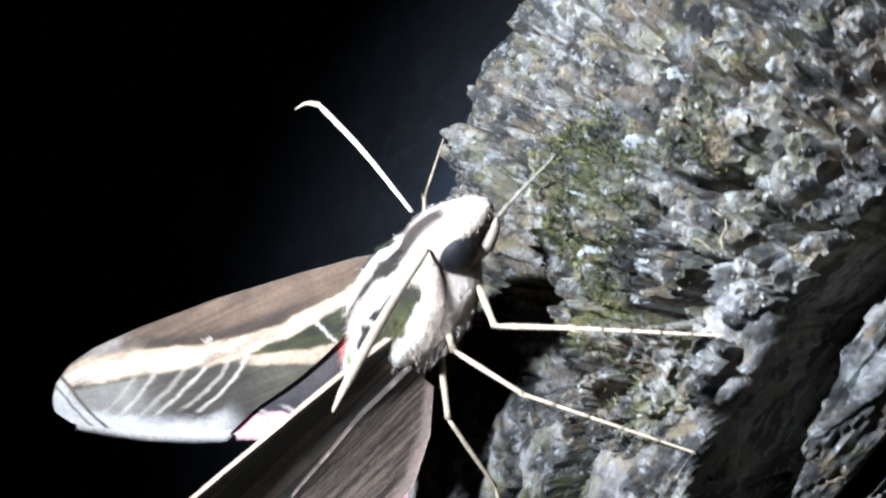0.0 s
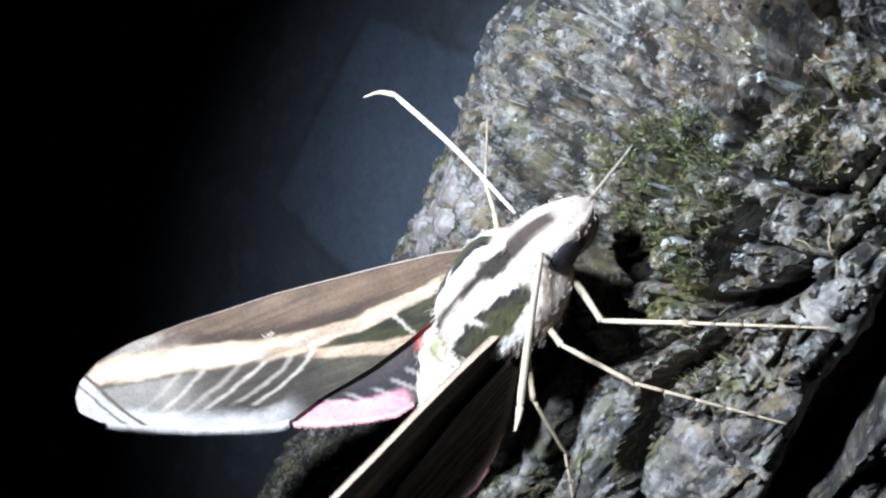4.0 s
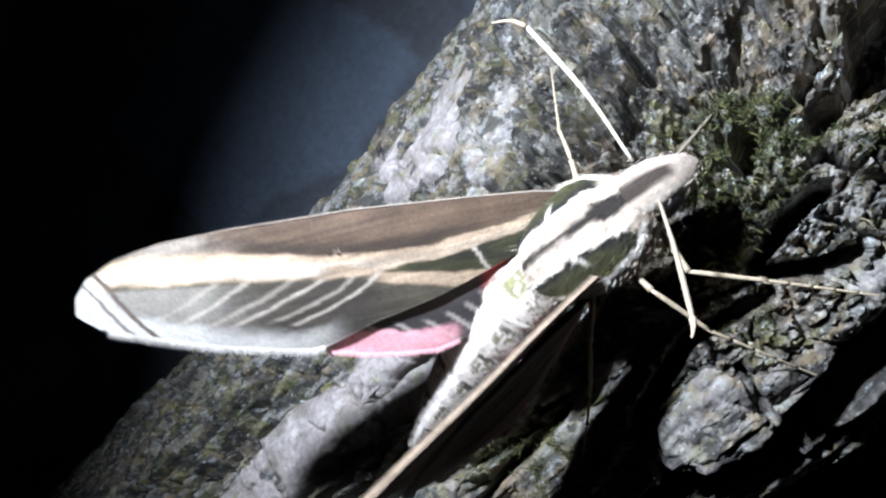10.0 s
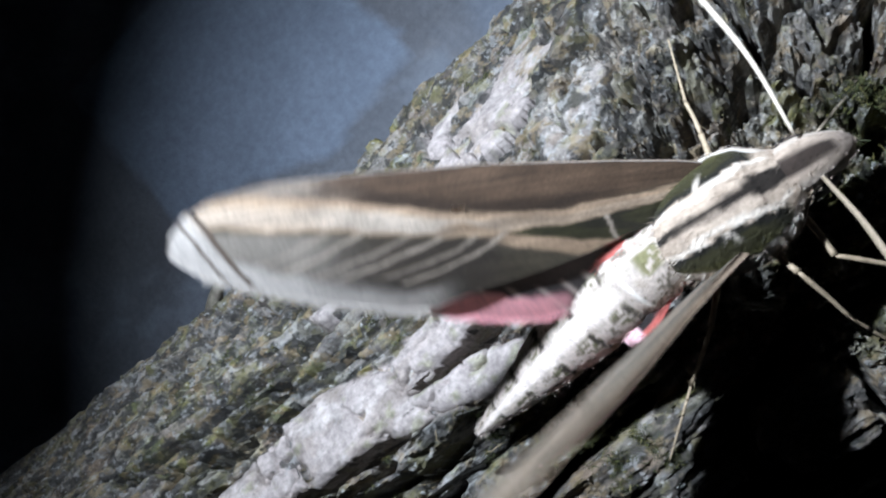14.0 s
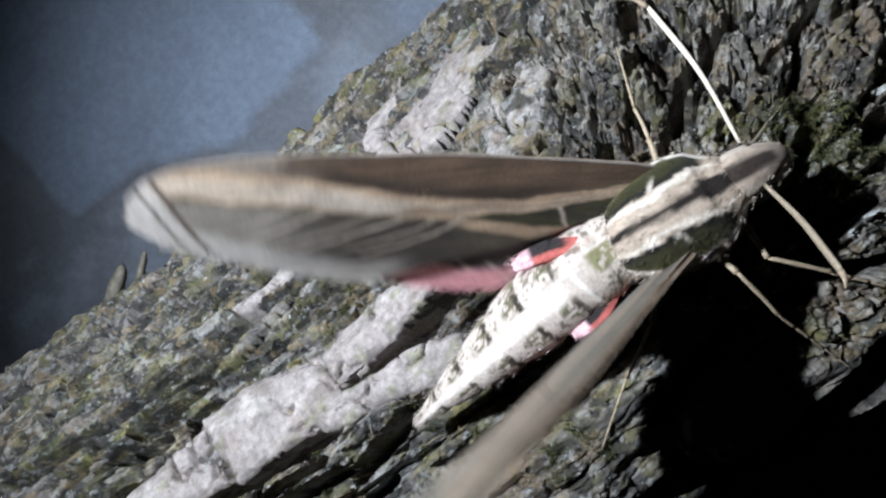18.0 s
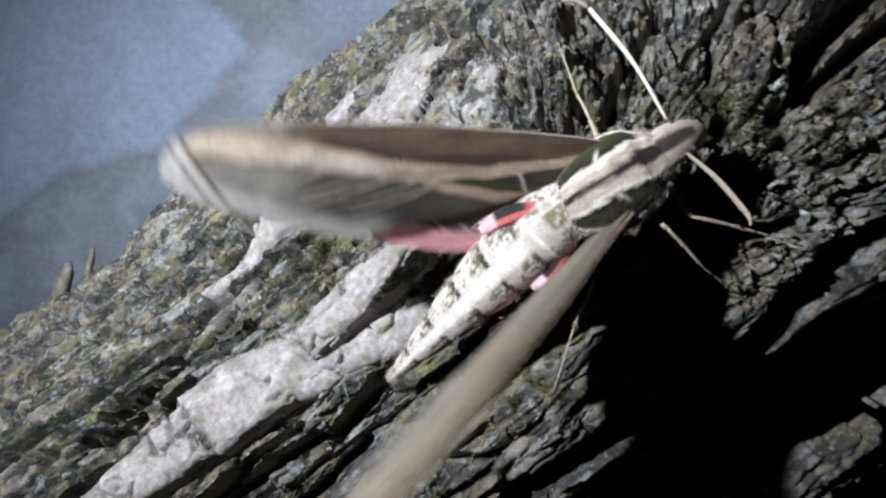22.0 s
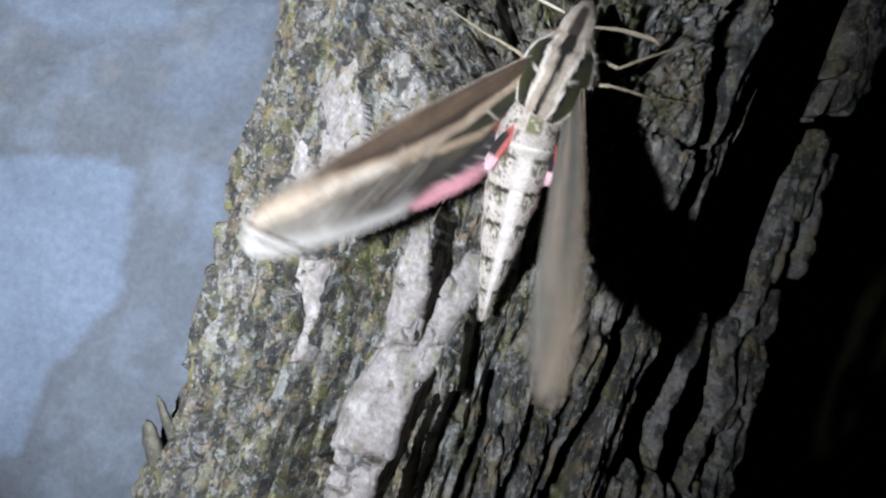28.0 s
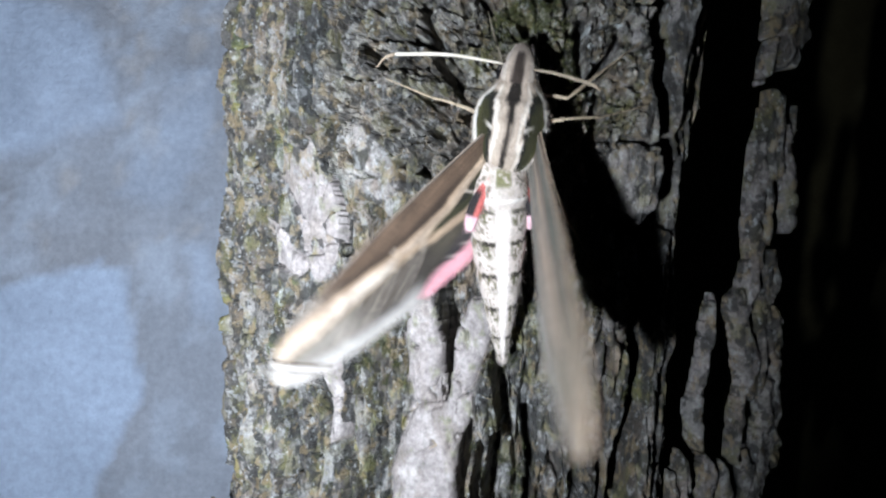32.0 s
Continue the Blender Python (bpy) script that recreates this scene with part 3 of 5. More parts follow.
def build_trunk():
    turn = math.pi * TRUNK_R * 1000
    s = np.r_[np.arange(-turn, -88, 4.0), np.arange(-88, -76, 1.0), np.arange(-76, 32, 0.24), np.arange(32, 60, 1.0), np.arange(60, turn - 2, 4.0)]
    z = np.r_[np.arange(-1300, -130, 12.0), np.arange(-130, -84, 1.0), np.arange(-84, 44, 0.24), np.arange(44, 90, 1.0), np.arange(90, 1200, 12.0)]
    Z, S = np.meshgrid(z, s, indexing="ij")
    co = trunk_point(S, Z, height(S, Z))
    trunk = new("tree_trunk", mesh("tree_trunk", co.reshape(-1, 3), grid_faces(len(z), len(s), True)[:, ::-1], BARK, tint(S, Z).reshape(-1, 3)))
    # the walls of the furrows meet the bark at hard edges
    me = trunk.data
    count = len(me.polygons)
    face_normal, centre = np.empty(count * 3), np.empty(count * 3)
    me.polygons.foreach_get("normal", face_normal)
    me.polygons.foreach_get("center", centre)
    out = centre.reshape(-1, 3) - (TRUNK_X, TRUNK_Y, 0)
    out[:, 2] = 0
    out /= np.linalg.norm(out, axis=1)[:, None]
    me.polygons.foreach_set("use_smooth", (face_normal.reshape(-1, 3) * out).sum(1) > 0.42)
    return tagged(trunk, "rough grey-brown tree trunk with fissured mossy bark", "tree trunk")


def slab(name, poly, trunk, thick=1.1, cell=0.32, seed=0, cracks=True, tone=0.95):
    """A bark plate: a thick chip that follows the trunk, with a ragged rim."""
    p = np.array(poly)
    s = np.arange(p[:, 0].min() - 1, p[:, 0].max() + 1, cell)
    z = np.arange(p[:, 1].min() - 1, p[:, 1].max() + 1, cell)
    Z, S = np.meshgrid(z, s, indexing="ij")
    d = outline(poly, S, Z, 100, 1.3 if tone > 0.6 else 1.7) - (0.3 if tone > 0.6 else 0)
    base = swell(S, Z)
    top = base + thick * (1 - np.exp(np.minimum(d, 0) / (0.16 if tone < 0.6 else 0.5))) - (7.0 if tone < 0.6 and cracks else 1.2 if tone < 0.6 else 0.5) * np.exp(np.minimum(d, 0) / (0.3 if tone < 0.6 else 0.6)) + 0.45 * (fbm(S / 3, Z / 11, 110 + seed, 4) - 0.5) + (0.42 if tone < 0.6 else 0.26) * (fbm(S / 0.7, Z / 1.8, 120 + seed, 4) - 0.5)
    layer = fbm(S / 2.6, Z / 7, 140 + seed, 4) * 7
    top += 0.16 * (np.floor(layer) + step(layer - np.floor(layer), 0.6, 0.98) - 3.5)
    crumbly = tone < 0.6
    if crumbly:
        top += 1.2 * (billow(S / 1.9, Z / 3.6, 150 + seed, 4) - 0.4) + 0.9 * (fbm(S / 0.9, Z / 1.2, 160 + seed, 3) - 0.5)
    if cracks:
        split = np.abs(value((S + 2 * fbm(S / 3, Z / 3, 7)) / 6, Z / 4.2, 130 + seed) - 0.5)
        top -= 1.8 * (1 - step(split, 0.012, 0.05)) * step(fbm(S / 4, Z / 4, 131 + seed), 0.42, 0.52)
        grain = np.abs(value((S + 1.2 * fbm(S / 2, Z / 4, 8)) / 2.4, Z / 13, 133 + seed) - 0.5)
        top -= 1.3 * (1 - step(grain, 0.012, 0.05)) * step(fbm(S / 3, Z / 5, 134 + seed), 0.45, 0.55)
    co = trunk_point(S, Z, top).reshape(-1, 3)
    under = trunk_point(S, Z, base - (9.0 if tone < 0.6 and cracks else 3.0)).reshape(-1, 3)
    keep = (d < 0).ravel()
    faces = grid_faces(len(z), len(s))[:, ::-1]
    faces = faces[keep[faces].all(1)]
    edges = np.concatenate([faces[:, [0, 1]], faces[:, [1, 2]], faces[:, [2, 3]], faces[:, [3, 0]]])
    n = len(co)
    code = edges[:, 0] * n + edges[:, 1]
    rim = edges[~np.isin(code, edges[:, 1] * n + edges[:, 0])]
    skirt = np.c_[rim[:, 1], rim[:, 0], rim[:, 0] + n, rim[:, 1] + n]
    both, every = np.r_[co, under], [*faces, *skirt]
    used = np.unique(np.concatenate([faces.ravel(), skirt.ravel()])) if len(faces) else np.array([0])
    index = np.full(2 * n, -1)
    index[used] = np.arange(len(used))
    col = tint(S, Z, np.ones(S.shape) * tone).reshape(-1, 3)
    every = [[index[i] for i in f] for f in every]
    if every:
        part(name, mesh(name, both[used], every, BARK if crumbly else PLATE, np.r_[col, col][used]), trunk)


def build_plates(trunk):
    for k, (kind, poly) in enumerate(PLATES.items()):
        slab("bark_plate", poly, trunk, 0.9 if kind in CRUMBLY else 0.8, 0.26, k, True, 0.45 if kind in CRUMBLY else 0.95)
    rng = np.random.RandomState(5)
    placed = 0
    for _ in range(900):
        s, z = rng.uniform(-66, 40), rng.uniform(-88, 46)
        w, l = rng.uniform(0.8, 2.2), rng.uniform(3.5, 11)
        if upper(np.array(s), np.array(z)) > 0.5:
            continue
        if plate_mask(np.array([s, s - w, s + w, s, s]), np.array([z, z, z, z - l, z + l])).max() > 0.1:
            continue
        if min(float(along(np.array(s), np.array(z), line)) - width - w for line, width, _ in FURROWS) < 0:
            continue
        slant = rng.uniform(-0.25, 0.25)
        poly = [(s + w * math.cos(a) * rng.uniform(0.7, 1.2) + slant * l * math.sin(a), z + l * math.sin(a) * rng.uniform(0.75, 1.15)) for a in np.linspace(0, 2 * math.pi, 8)[:-1]]
        slab("bark_plate", poly, trunk, rng.uniform(0.1, 0.6), 0.32, 20 + placed % 50, False, rng.uniform(0.0, 0.5))
        placed += 1
        if placed > 150:
            break


def lump(seed, n=10, m=7, low=0.55):
    """A small uneven ball of radius one: verts and faces."""
    rng = np.random.RandomState(seed)
    verts = [(0, 0, 1.0)]
    for j in range(1, m):
        for i in range(n):
            a, b = 2 * math.pi * i / n, math.pi * j / m
            verts.append((math.sin(b) * math.cos(a), math.sin(b) * math.sin(a), math.cos(b)))
    verts.append((0, 0, -1.0))
    verts = np.array(verts) * rng.uniform(low, 1.15, (len(verts), 1))
    faces = [(0, 1 + i, 1 + (i + 1) % n) for i in range(n)]
    for j in range(m - 2):
        for i in range(n):
            a, b = 1 + j * n + i, 1 + j * n + (i + 1) % n
            faces.append((a, a + n, b + n, b))
    last = len(verts) - 1
    faces += [(last, last - n + (i + 1) % n, last - n + i) for i in range(n)]
    return verts, faces


def frame_at(s, z):
    """Axes on the trunk: round it, along it, out of it."""
    th = s / 1000 / TRUNK_R
    return np.array([[math.cos(th), math.sin(th), 0], [0, -0.196, 0.98], [math.sin(th), -math.cos(th), 0]])


def build_lichen(trunk):
    rng = np.random.RandomState(8)
    spots = [(-1.6, 12.6, 1.0), (-0.4, 11.6, 0.8), (-1.0, 13.6, 0.6), (-9, 12, 0.4), (-7.4, 17.5, 0.9), (-6.9, 18.6, 0.7), (-2.6, 17.1, 0.8), (-33.3, -2.1, 0.6),
             (-41.6, -53.9, 0.75), (5.6, -19.5, 0.8), (6.3, -20.6, 0.5), (-27.9, 6.2, 0.45), (-14.2, 9.6, 0.4), (-6.6, 10.8, 0.6), (-4.9, 9.6, 0.9), (-5.6, 8.8, 0.6),
             (3.6, 14.9, 0.7), (0.1, 8.8, 0.5), (-20.3, 14.5, 0.4), (-8.1, 23, 1.1), (-7.0, 24.2, 0.9), (-9.2, 22, 0.8), (4.2, -0.4, 0.5), (-41.4, -36.6, 0.5),
             (-52, 16, 1.2), (-50.6, 17.5, 0.9), (-53, 18.5, 0.8), (-33.5, -51, 0.45), (-28.5, -50, 0.4), (-9.6, -41.5, 0.6), (-10.4, -43.6, 0.7), (-8.9, -45, 0.6)]
    rings, n = np.linspace(0, 1, 9), 26
    a = np.linspace(0, 2 * math.pi, n + 1)[:-1]
    for k, (s, z, size) in enumerate(spots):
        reach = 0.6 * size * (0.35 + 0.9 * fbm(np.cos(a) * 1.6 + 9 * k, np.sin(a) * 1.6, 310, 4)) * rng.uniform(0.8, 1.2)
        S, Z = s + rings[:, None] * reach * np.cos(a), z + 1.3 * rings[:, None] * reach * np.sin(a)
        crust = 0.28 * (1 - rings[:, None] ** 4) - 0.05 + 0.35 * (billow(S / 0.5, Z / 0.5, 312, 3) - 0.4) * (1 - rings[:, None] ** 3)
        ground = height(S, Z)
        ground = ground.mean() + 0.6 * (ground - ground.mean())
        co = trunk_point(S, Z, np.maximum(ground, height(S, Z) - 0.3) + crust).reshape(-1, 3)
        part("lichen_spot", mesh("lichen_spot", co, grid_faces(9, n, True)[:, ::-1], LICHEN), trunk, "white crusty lichen spot")


def build_crumbs(trunk):
    """Grit and cork crumbs lying in the relief, thickest on the knobbly part."""
    rng = np.random.RandomState(12)
    shapes = [lump(400 + k, 6, 4, 0.3) for k in range(8)]
    n, more = 5000, 7000
    s = np.r_[rng.uniform(-64, 32, n), rng.uniform(-44, 20, more)]
    z = np.r_[rng.uniform(-82, 43, n), rng.uniform(-12, 43, more)]
    up, bare = upper(s, z), plate_mask(s, z) > 0.3
    size = np.r_[rng.gamma(2.0, 0.07, n), rng.gamma(3.0, 0.045, more)].clip(0.05, 0.32) * (0.7 + 0.2 * up) * np.where(bare, 0.35, 1.0)
    patch = fbm(s / 3, z / 3, 81)
    keep = ((np.arange(n + more) < n) & ((up > 0.3) | (patch > 0.56))) | ((up > 0.25) & (patch > 0.36) & ~bare)
    s, z, size, patch = s[keep], z[keep], size[keep], patch[keep]
    palette = np.array([(0.22, 0.20, 0.175), (0.12, 0.105, 0.09), (0.33, 0.325, 0.31), (0.10, 0.105, 0.05), (0.27, 0.20, 0.11), (0.05, 0.047, 0.045), (0.40, 0.39, 0.37)])
    pick = rng.choice(len(palette), len(s), p=[0.26, 0.20, 0.14, 0.13, 0.13, 0.10, 0.04])
    own = tint(s, z) * rng.uniform(0.55, 1.7, (len(s), 1))
    shade = own * 0.75 + palette[pick] * 0.25
    at = trunk_point(s, z, height(s, z) - 0.15 * size)
    turns = np.array([Euler(t).to_matrix() for t in rng.uniform(0, 6.28, (64, 3))])
    verts, faces, cols, base = [], [], [], 0
    for k, (v, f) in enumerate(shapes):
        mine = np.arange(k, len(s), 8)
        spun = (v[None] * rng.uniform(0.6, 1.3, (len(mine), 1, 3))) @ turns[rng.randint(0, 64, len(mine))]
        verts.append((at[mine][:, None] + spun * size[mine][:, None, None] / 1000).reshape(-1, 3))
        for q in f:
            faces += [tuple(r) for r in base + np.arange(len(mine))[:, None] * len(v) + np.array(q)]
        cols.append(np.repeat(shade[mine], len(v), 0))
        base += len(mine) * len(v)
    ob = part("grit", mesh("grit", np.concatenate(verts), faces, CRUMB, np.concatenate(cols)), trunk, "loose grit and cork crumbs")
    ob["kind"] = "stuff"


def build_moss(trunk):
    """Short moss blades in the damp hollows."""
    rng = np.random.RandomState(14)
    centres = [(-8, 14, 4.2, 1200), (-11, 12, 3.8, 800), (-4, 10, 2.5, 450), (-3, 20, 3, 300), (-1, -20, 3.6, 800), (-3.4, -25.5, 4, 800), (-31, -33, 4, 800), (-32, -9, 3, 250), (-11, -34, 2.6, 450),
               (-8, -50, 5, 500), (2, 4, 3, 350), (-36, -60, 6, 500), (-46, -40, 5, 500), (-43, 24, 5, 350), (-57, -10, 5, 400), (2, -38, 4, 350), (-48, -66, 6, 400)]
    verts, faces, cols = [], [], []
    palette = np.array([(0.045, 0.052, 0.018), (0.075, 0.08, 0.026), (0.03, 0.035, 0.014), (0.14, 0.125, 0.045), (0.022, 0.024, 0.014)])
    for cs, cz, spread, n in centres:
        n = int(3.6 * n)
        hub = rng.normal(0, 1, (14, 2)) * (spread * 0.6, spread * 0.8)
        pick = rng.randint(0, 14, n)
        s, z = cs + hub[pick, 0] + rng.normal(0, 0.55, n), cz + hub[pick, 1] + rng.normal(0, 0.6, n)
        ok = plate_mask(s, z) < 0.2
        s, z = s[ok], z[ok]
        root = trunk_point(s, z, height(s, z) - 0.1)
        for k in range(len(s)):
            axes = frame_at(s[k], z[k])
            lean = rng.normal(0, 0.55, 2)
            up = axes[2] + axes[0] * lean[0] + axes[1] * lean[1]
            up *= rng.uniform(0.2, 0.65) / 1000
            side = np.cross(up, rng.normal(0, 1, 3))
            side *= rng.uniform(0.025, 0.06) / 1000 / (np.linalg.norm(side) + 1e-12)
            bend = (axes[0] * rng.normal(0, 0.2) + axes[1] * rng.normal(0, 0.2)) / 1000
            b = len(verts)
            verts += [root[k] - side, root[k] + side, root[k] + up * 0.6 + side * 0.8 + bend * 0.4, root[k] + up * 0.6 - side * 0.8 + bend * 0.4, root[k] + up + bend]
            faces += [(b, b + 1, b + 2, b + 3), (b + 3, b + 2, b + 4)]
            cols += [palette[rng.choice(5, p=[0.28, 0.24, 0.22, 0.14, 0.12])]] * 5
    ob = part("moss", mesh("moss", verts, faces, MOSS, np.array(cols), False), trunk, "short green and yellowish moss")
    ob["kind"] = "stuff"


def tube(points, radii, n=8, flat=1.0, caps=True):
    """A tapering tube along points."""
    p = np.array(points, float)
    tan = np.gradient(p, axis=0)
    tan /= np.linalg.norm(tan, axis=1)[:, None]
    ref = np.array([0.3, 0.2, 0.93]) if abs(tan[0] @ (0.3, 0.2, 0.93)) < 0.9 else np.array([1.0, 0, 0])
    verts = []
    for q, t, r in zip(p, tan, radii):
        a = np.cross(t, ref)
        a /= np.linalg.norm(a)
        b = np.cross(t, a)
        verts += [q + r * (math.cos(k) * a + flat * math.sin(k) * b) for k in np.linspace(0, 2 * math.pi, n + 1)[:-1]]
    faces = [tuple(f) for f in grid_faces(len(p), n, True)]
    if caps:
        faces += [tuple(range(n - 1, -1, -1)), tuple((len(p) - 1) * n + k for k in range(n))]
    return np.array(verts), faces


def curve_points(points, n=14):
    """A smooth line through a few points."""
    p = np.array(points, float)
    t = np.r_[0, np.cumsum(np.linalg.norm(np.diff(p, axis=0), axis=1))]
    u = np.linspace(0, t[-1], n)
    m = np.gradient(p, t, axis=0)
    k = np.clip(np.searchsorted(t, u, side="right") - 1, 0, len(t) - 2)
    w = t[k + 1] - t[k]
    x = ((u - t[k]) / w)[:, None]
    w = w[:, None]
    return (2 * x**3 - 3 * x**2 + 1) * p[k] + (x**3 - 2 * x**2 + x) * w * m[k] + (-2 * x**3 + 3 * x**2) * p[k + 1] + (x**3 - x**2) * w * m[k + 1]


def build_splinters(trunk):
    """Loose bark splinters that stand off the edge of the trunk, and fine rootlets in the moss."""
    for pts, r in (([(-0.0462, 0.0540, 1.2180), (-0.0500, 0.0505, 1.2255), (-0.0532, 0.0472, 1.2318)], 0.0013),
                   ([(-0.0480, 0.0540, 1.2140), (-0.0508, 0.0516, 1.2185), (-0.0538, 0.0478, 1.2262)], 0.0022),
                   ([(-0.0474, 0.0454, 1.2621), (-0.0490, 0.0450, 1.2560), (-0.0503, 0.0455, 1.2480)], 0.0018),
                   ([(-0.0470, 0.0462, 1.2660), (-0.0492, 0.0447, 1.2577), (-0.0494, 0.0452, 1.2520)], 0.0016),
                   ([(-0.0470, 0.0560, 1.2050), (-0.0494, 0.0550, 1.2097), (-0.0505, 0.0540, 1.2150)], 0.0016),
                   ([(-0.0485, 0.0555, 1.1960), (-0.0511, 0.0549, 1.2028), (-0.0515, 0.0540, 1.2080)], 0.0016)):
        line = curve_points(pts, 9)
        v, f = tube(line, 1.7 * r * np.array([1.3, 1.1, 1, 1.05, 0.9, 0.95, 0.8, 0.7, 0.35]), 7, 0.5)
        col = np.tile((0.10, 0.09, 0.07), (len(v), 1)) * np.random.RandomState(7).uniform(0.6, 1.6, (len(v), 1))
        v = v + np.random.RandomState(6).normal(0, 0.00012, v.shape)
        part("bark_splinter", mesh("bark_splinter", v, f, PLATE, col), trunk, "thin curled bark splinter standing off the trunk")
    rng = np.random.RandomState(3)
    for _ in range(34):
        s, z = rng.uniform(-30, 6), rng.uniform(-10, 26)
        if rng.rand() < 0.4:
            s, z = rng.uniform(-34, 4), rng.uniform(-50, -14)
        turn, length = rng.uniform(0, 6.28), rng.uniform(1.5, 5)
        line = []
        for k in np.linspace(-0.5, 0.5, 6):
            a, b = s + k * length * math.cos(turn) + rng.normal(0, 0.2), z + k * length * math.sin(turn) + rng.normal(0, 0.2)
            line.append(trunk_point(a, b, float(height(a, b)) + 0.25 + 0.5 * (1 - abs(k) * 2)))
        v, f = tube(curve_points(line, 10), np.full(10, rng.uniform(0.00003, 0.00007)), 5)
        part("rootlet", mesh("rootlet", v, f, PLATE, np.tile((0.26, 0.21, 0.13), (len(v), 1))), trunk)


trunk = build_trunk()
build_plates(trunk)
build_lichen(trunk)
build_crumbs(trunk)
build_moss(trunk)
build_splinters(trunk)


# --- wall behind the trunk, and the ground ---
def build_wall():
    x = np.r_[np.arange(-1.6, -0.4, 0.05), np.arange(-0.4, 0.031, 0.003)]
    z = np.r_[np.arange(0, 1.0, 0.05), np.arange(1.0, 1.5, 0.003), np.arange(1.5, 2.41, 0.05)]
    Z, X = np.meshgrid(z, x, indexing="ij")
    s, h = X * 1000, (Z - 1.3) * 1000
    n = fbm(s / 30, h / 30, 201)
    col = np.zeros((*X.shape, 3)) + (0.27, 0.292, 0.335)
    col = blend(col, (0.225, 0.235, 0.26), step(n, 0.50, 0.68) * 0.6)
    col = blend(col, (0.36, 0.41, 0.49), step(fbm(s / 7, h / 8, 220), 0.52, 0.66) * step(fbm(s / 26, h / 30, 222), 0.40, 0.55) * 0.55)
    col = blend(col, (0.36, 0.345, 0.335), step(fbm(s / 6, h / 9, 221), 0.58, 0.70) * step(h, -24, -8) * 0.5)
    # sheets of paler paint: outline, softness of the edge, strength
    sheets = [([(-170, -34), (-140, -26), (-121, -21), (-113, -24), (-109, -38), (-107, -56), (-104, -66), (-112, -80), (-118, -94), (-120, -125), (-200, -135), (-200, -40)], 1.2, 1.0),
              ([(-152, 14), (-134, 20), (-116, 28), (-119, 44), (-126, 64), (-190, 80), (-180, 20)], 5.0, 0.85),
              ([(-118, 2), (-104, 22), (-98, 48), (-84, 46), (-84, 24), (-92, 4), (-102, -3)], 4.0, 0.5),
              ([(-92, -14), (-82, -11), (-80, -41), (-88, -38)], 3.0, 0.55)]
    for k, (poly, soft, much) in enumerate(sheets):
        d = inside(s, h, poly) + (3 + soft) * (fbm(s / 12, h / 12, 210 + k) - 0.5)
        col = blend(col, (0.215, 0.225, 0.25), (1 - step(np.abs(d - 2.0), 0.5, 3.0)) * 0.35 * much)
        col = blend(col, (0.335, 0.40, 0.51), (1 - step(d, -soft, soft)) * much)
    Y = 0.145 + 0.0015 * (fbm(s / 20, h / 20, 230) - 0.5) - 0.0007 * step(col[..., 2], 0.36, 0.46)
    col = col * 0.84
    front = np.stack([X, Y, Z], -1).reshape(-1, 3)
    nz, nx = X.shape
    faces = [tuple(f) for f in grid_faces(nz, nx)]
    n0 = len(front)
    back = np.array([(-1.6, 0.36, 0), (x[-1], 0.36, 0), (x[-1], 0.36, z[-1]), (-1.6, 0.36, z[-1])])
    bl, br, tr, tl = 0, nx - 1, nz * nx - 1, (nz - 1) * nx
    faces += [(n0, n0 + 3, n0 + 2, n0 + 1), (bl, tl, n0 + 3, n0), (tr, br, n0 + 1, n0 + 2), (tl, tr, n0 + 2, n0 + 3)]
    wall = new("wall_behind", mesh("wall_behind", np.r_[front, back], faces, WALL, np.r_[col.reshape(-1, 3), np.tile((0.4, 0.4, 0.42), (4, 1))]))
    tagged(wall, "weathered blue-grey rendered wall with pale peeling patches", "wall", kind="structure")
    # a brown wall farther off, past the end of the first
    x, z = np.arange(0.03, 2.6, 0.03), np.arange(0, 2.41, 0.03)
    Z, X = np.meshgrid(z, x, indexing="ij")
    far = np.stack([X, 0.75 + 0.004 * (fbm(X * 12, Z * 12, 241) - 0.5), Z], -1).reshape(-1, 3)
    n0, nx = len(far), len(x)
    rim = [0, nx - 1, n0 - 1, n0 - nx]
    back = [(far[k][0], 0.95, far[k][2]) for k in rim]
    faces = [tuple(f) for f in grid_faces(len(z), nx)] + [(n0, n0 + 3, n0 + 2, n0 + 1), (rim[0], rim[3], n0 + 3, n0), (rim[2], rim[1], n0 + 1, n0 + 2), (rim[3], rim[2], n0 + 2, n0 + 3)]
    tone = np.tile((0.17, 0.145, 0.075), (n0 + 4, 1))
    tagged(new("wall_far", mesh("wall_far", np.r_[far, back], faces, WALL, tone)), "dim brown wall in the dark behind the tree", "wall", kind="structure")


def build_ground():
    r = np.r_[0, np.geomspace(0.3, 400, 40)]
    a = np.linspace(0, 2 * math.pi, 49)[:-1]
    A, Rr = np.meshgrid(a, r)
    zz = -0.02 * step(Rr, 0.5, 6) + 0.02 * (fbm(Rr * np.cos(A) * 3, Rr * np.sin(A) * 3, 240) - 0.5) * step(Rr, 0.3, 3)
    verts = np.stack([Rr * np.cos(A), Rr * np.sin(A), zz], -1).reshape(-1, 3)
    tagged(new("ground", mesh("ground", verts, [tuple(f) for f in grid_faces(len(r), len(a), True)], SOIL)), "dark bare soil round the tree", "ground", kind="structure")


build_wall()
build_ground()


# --- the moth: millimetres from the middle of its thorax (x to its right, y to the bark, z to its head) ---
MOTH = Vector((0.0005, -0.0163, 1.2990))
moth = thing("hawk_moth", "brown and cream striped hawk moth clinging to bark with raised wings", "moth", MOTH)


def local(p):
    return (np.asarray(p, float) - np.array(MOTH)) * 1000


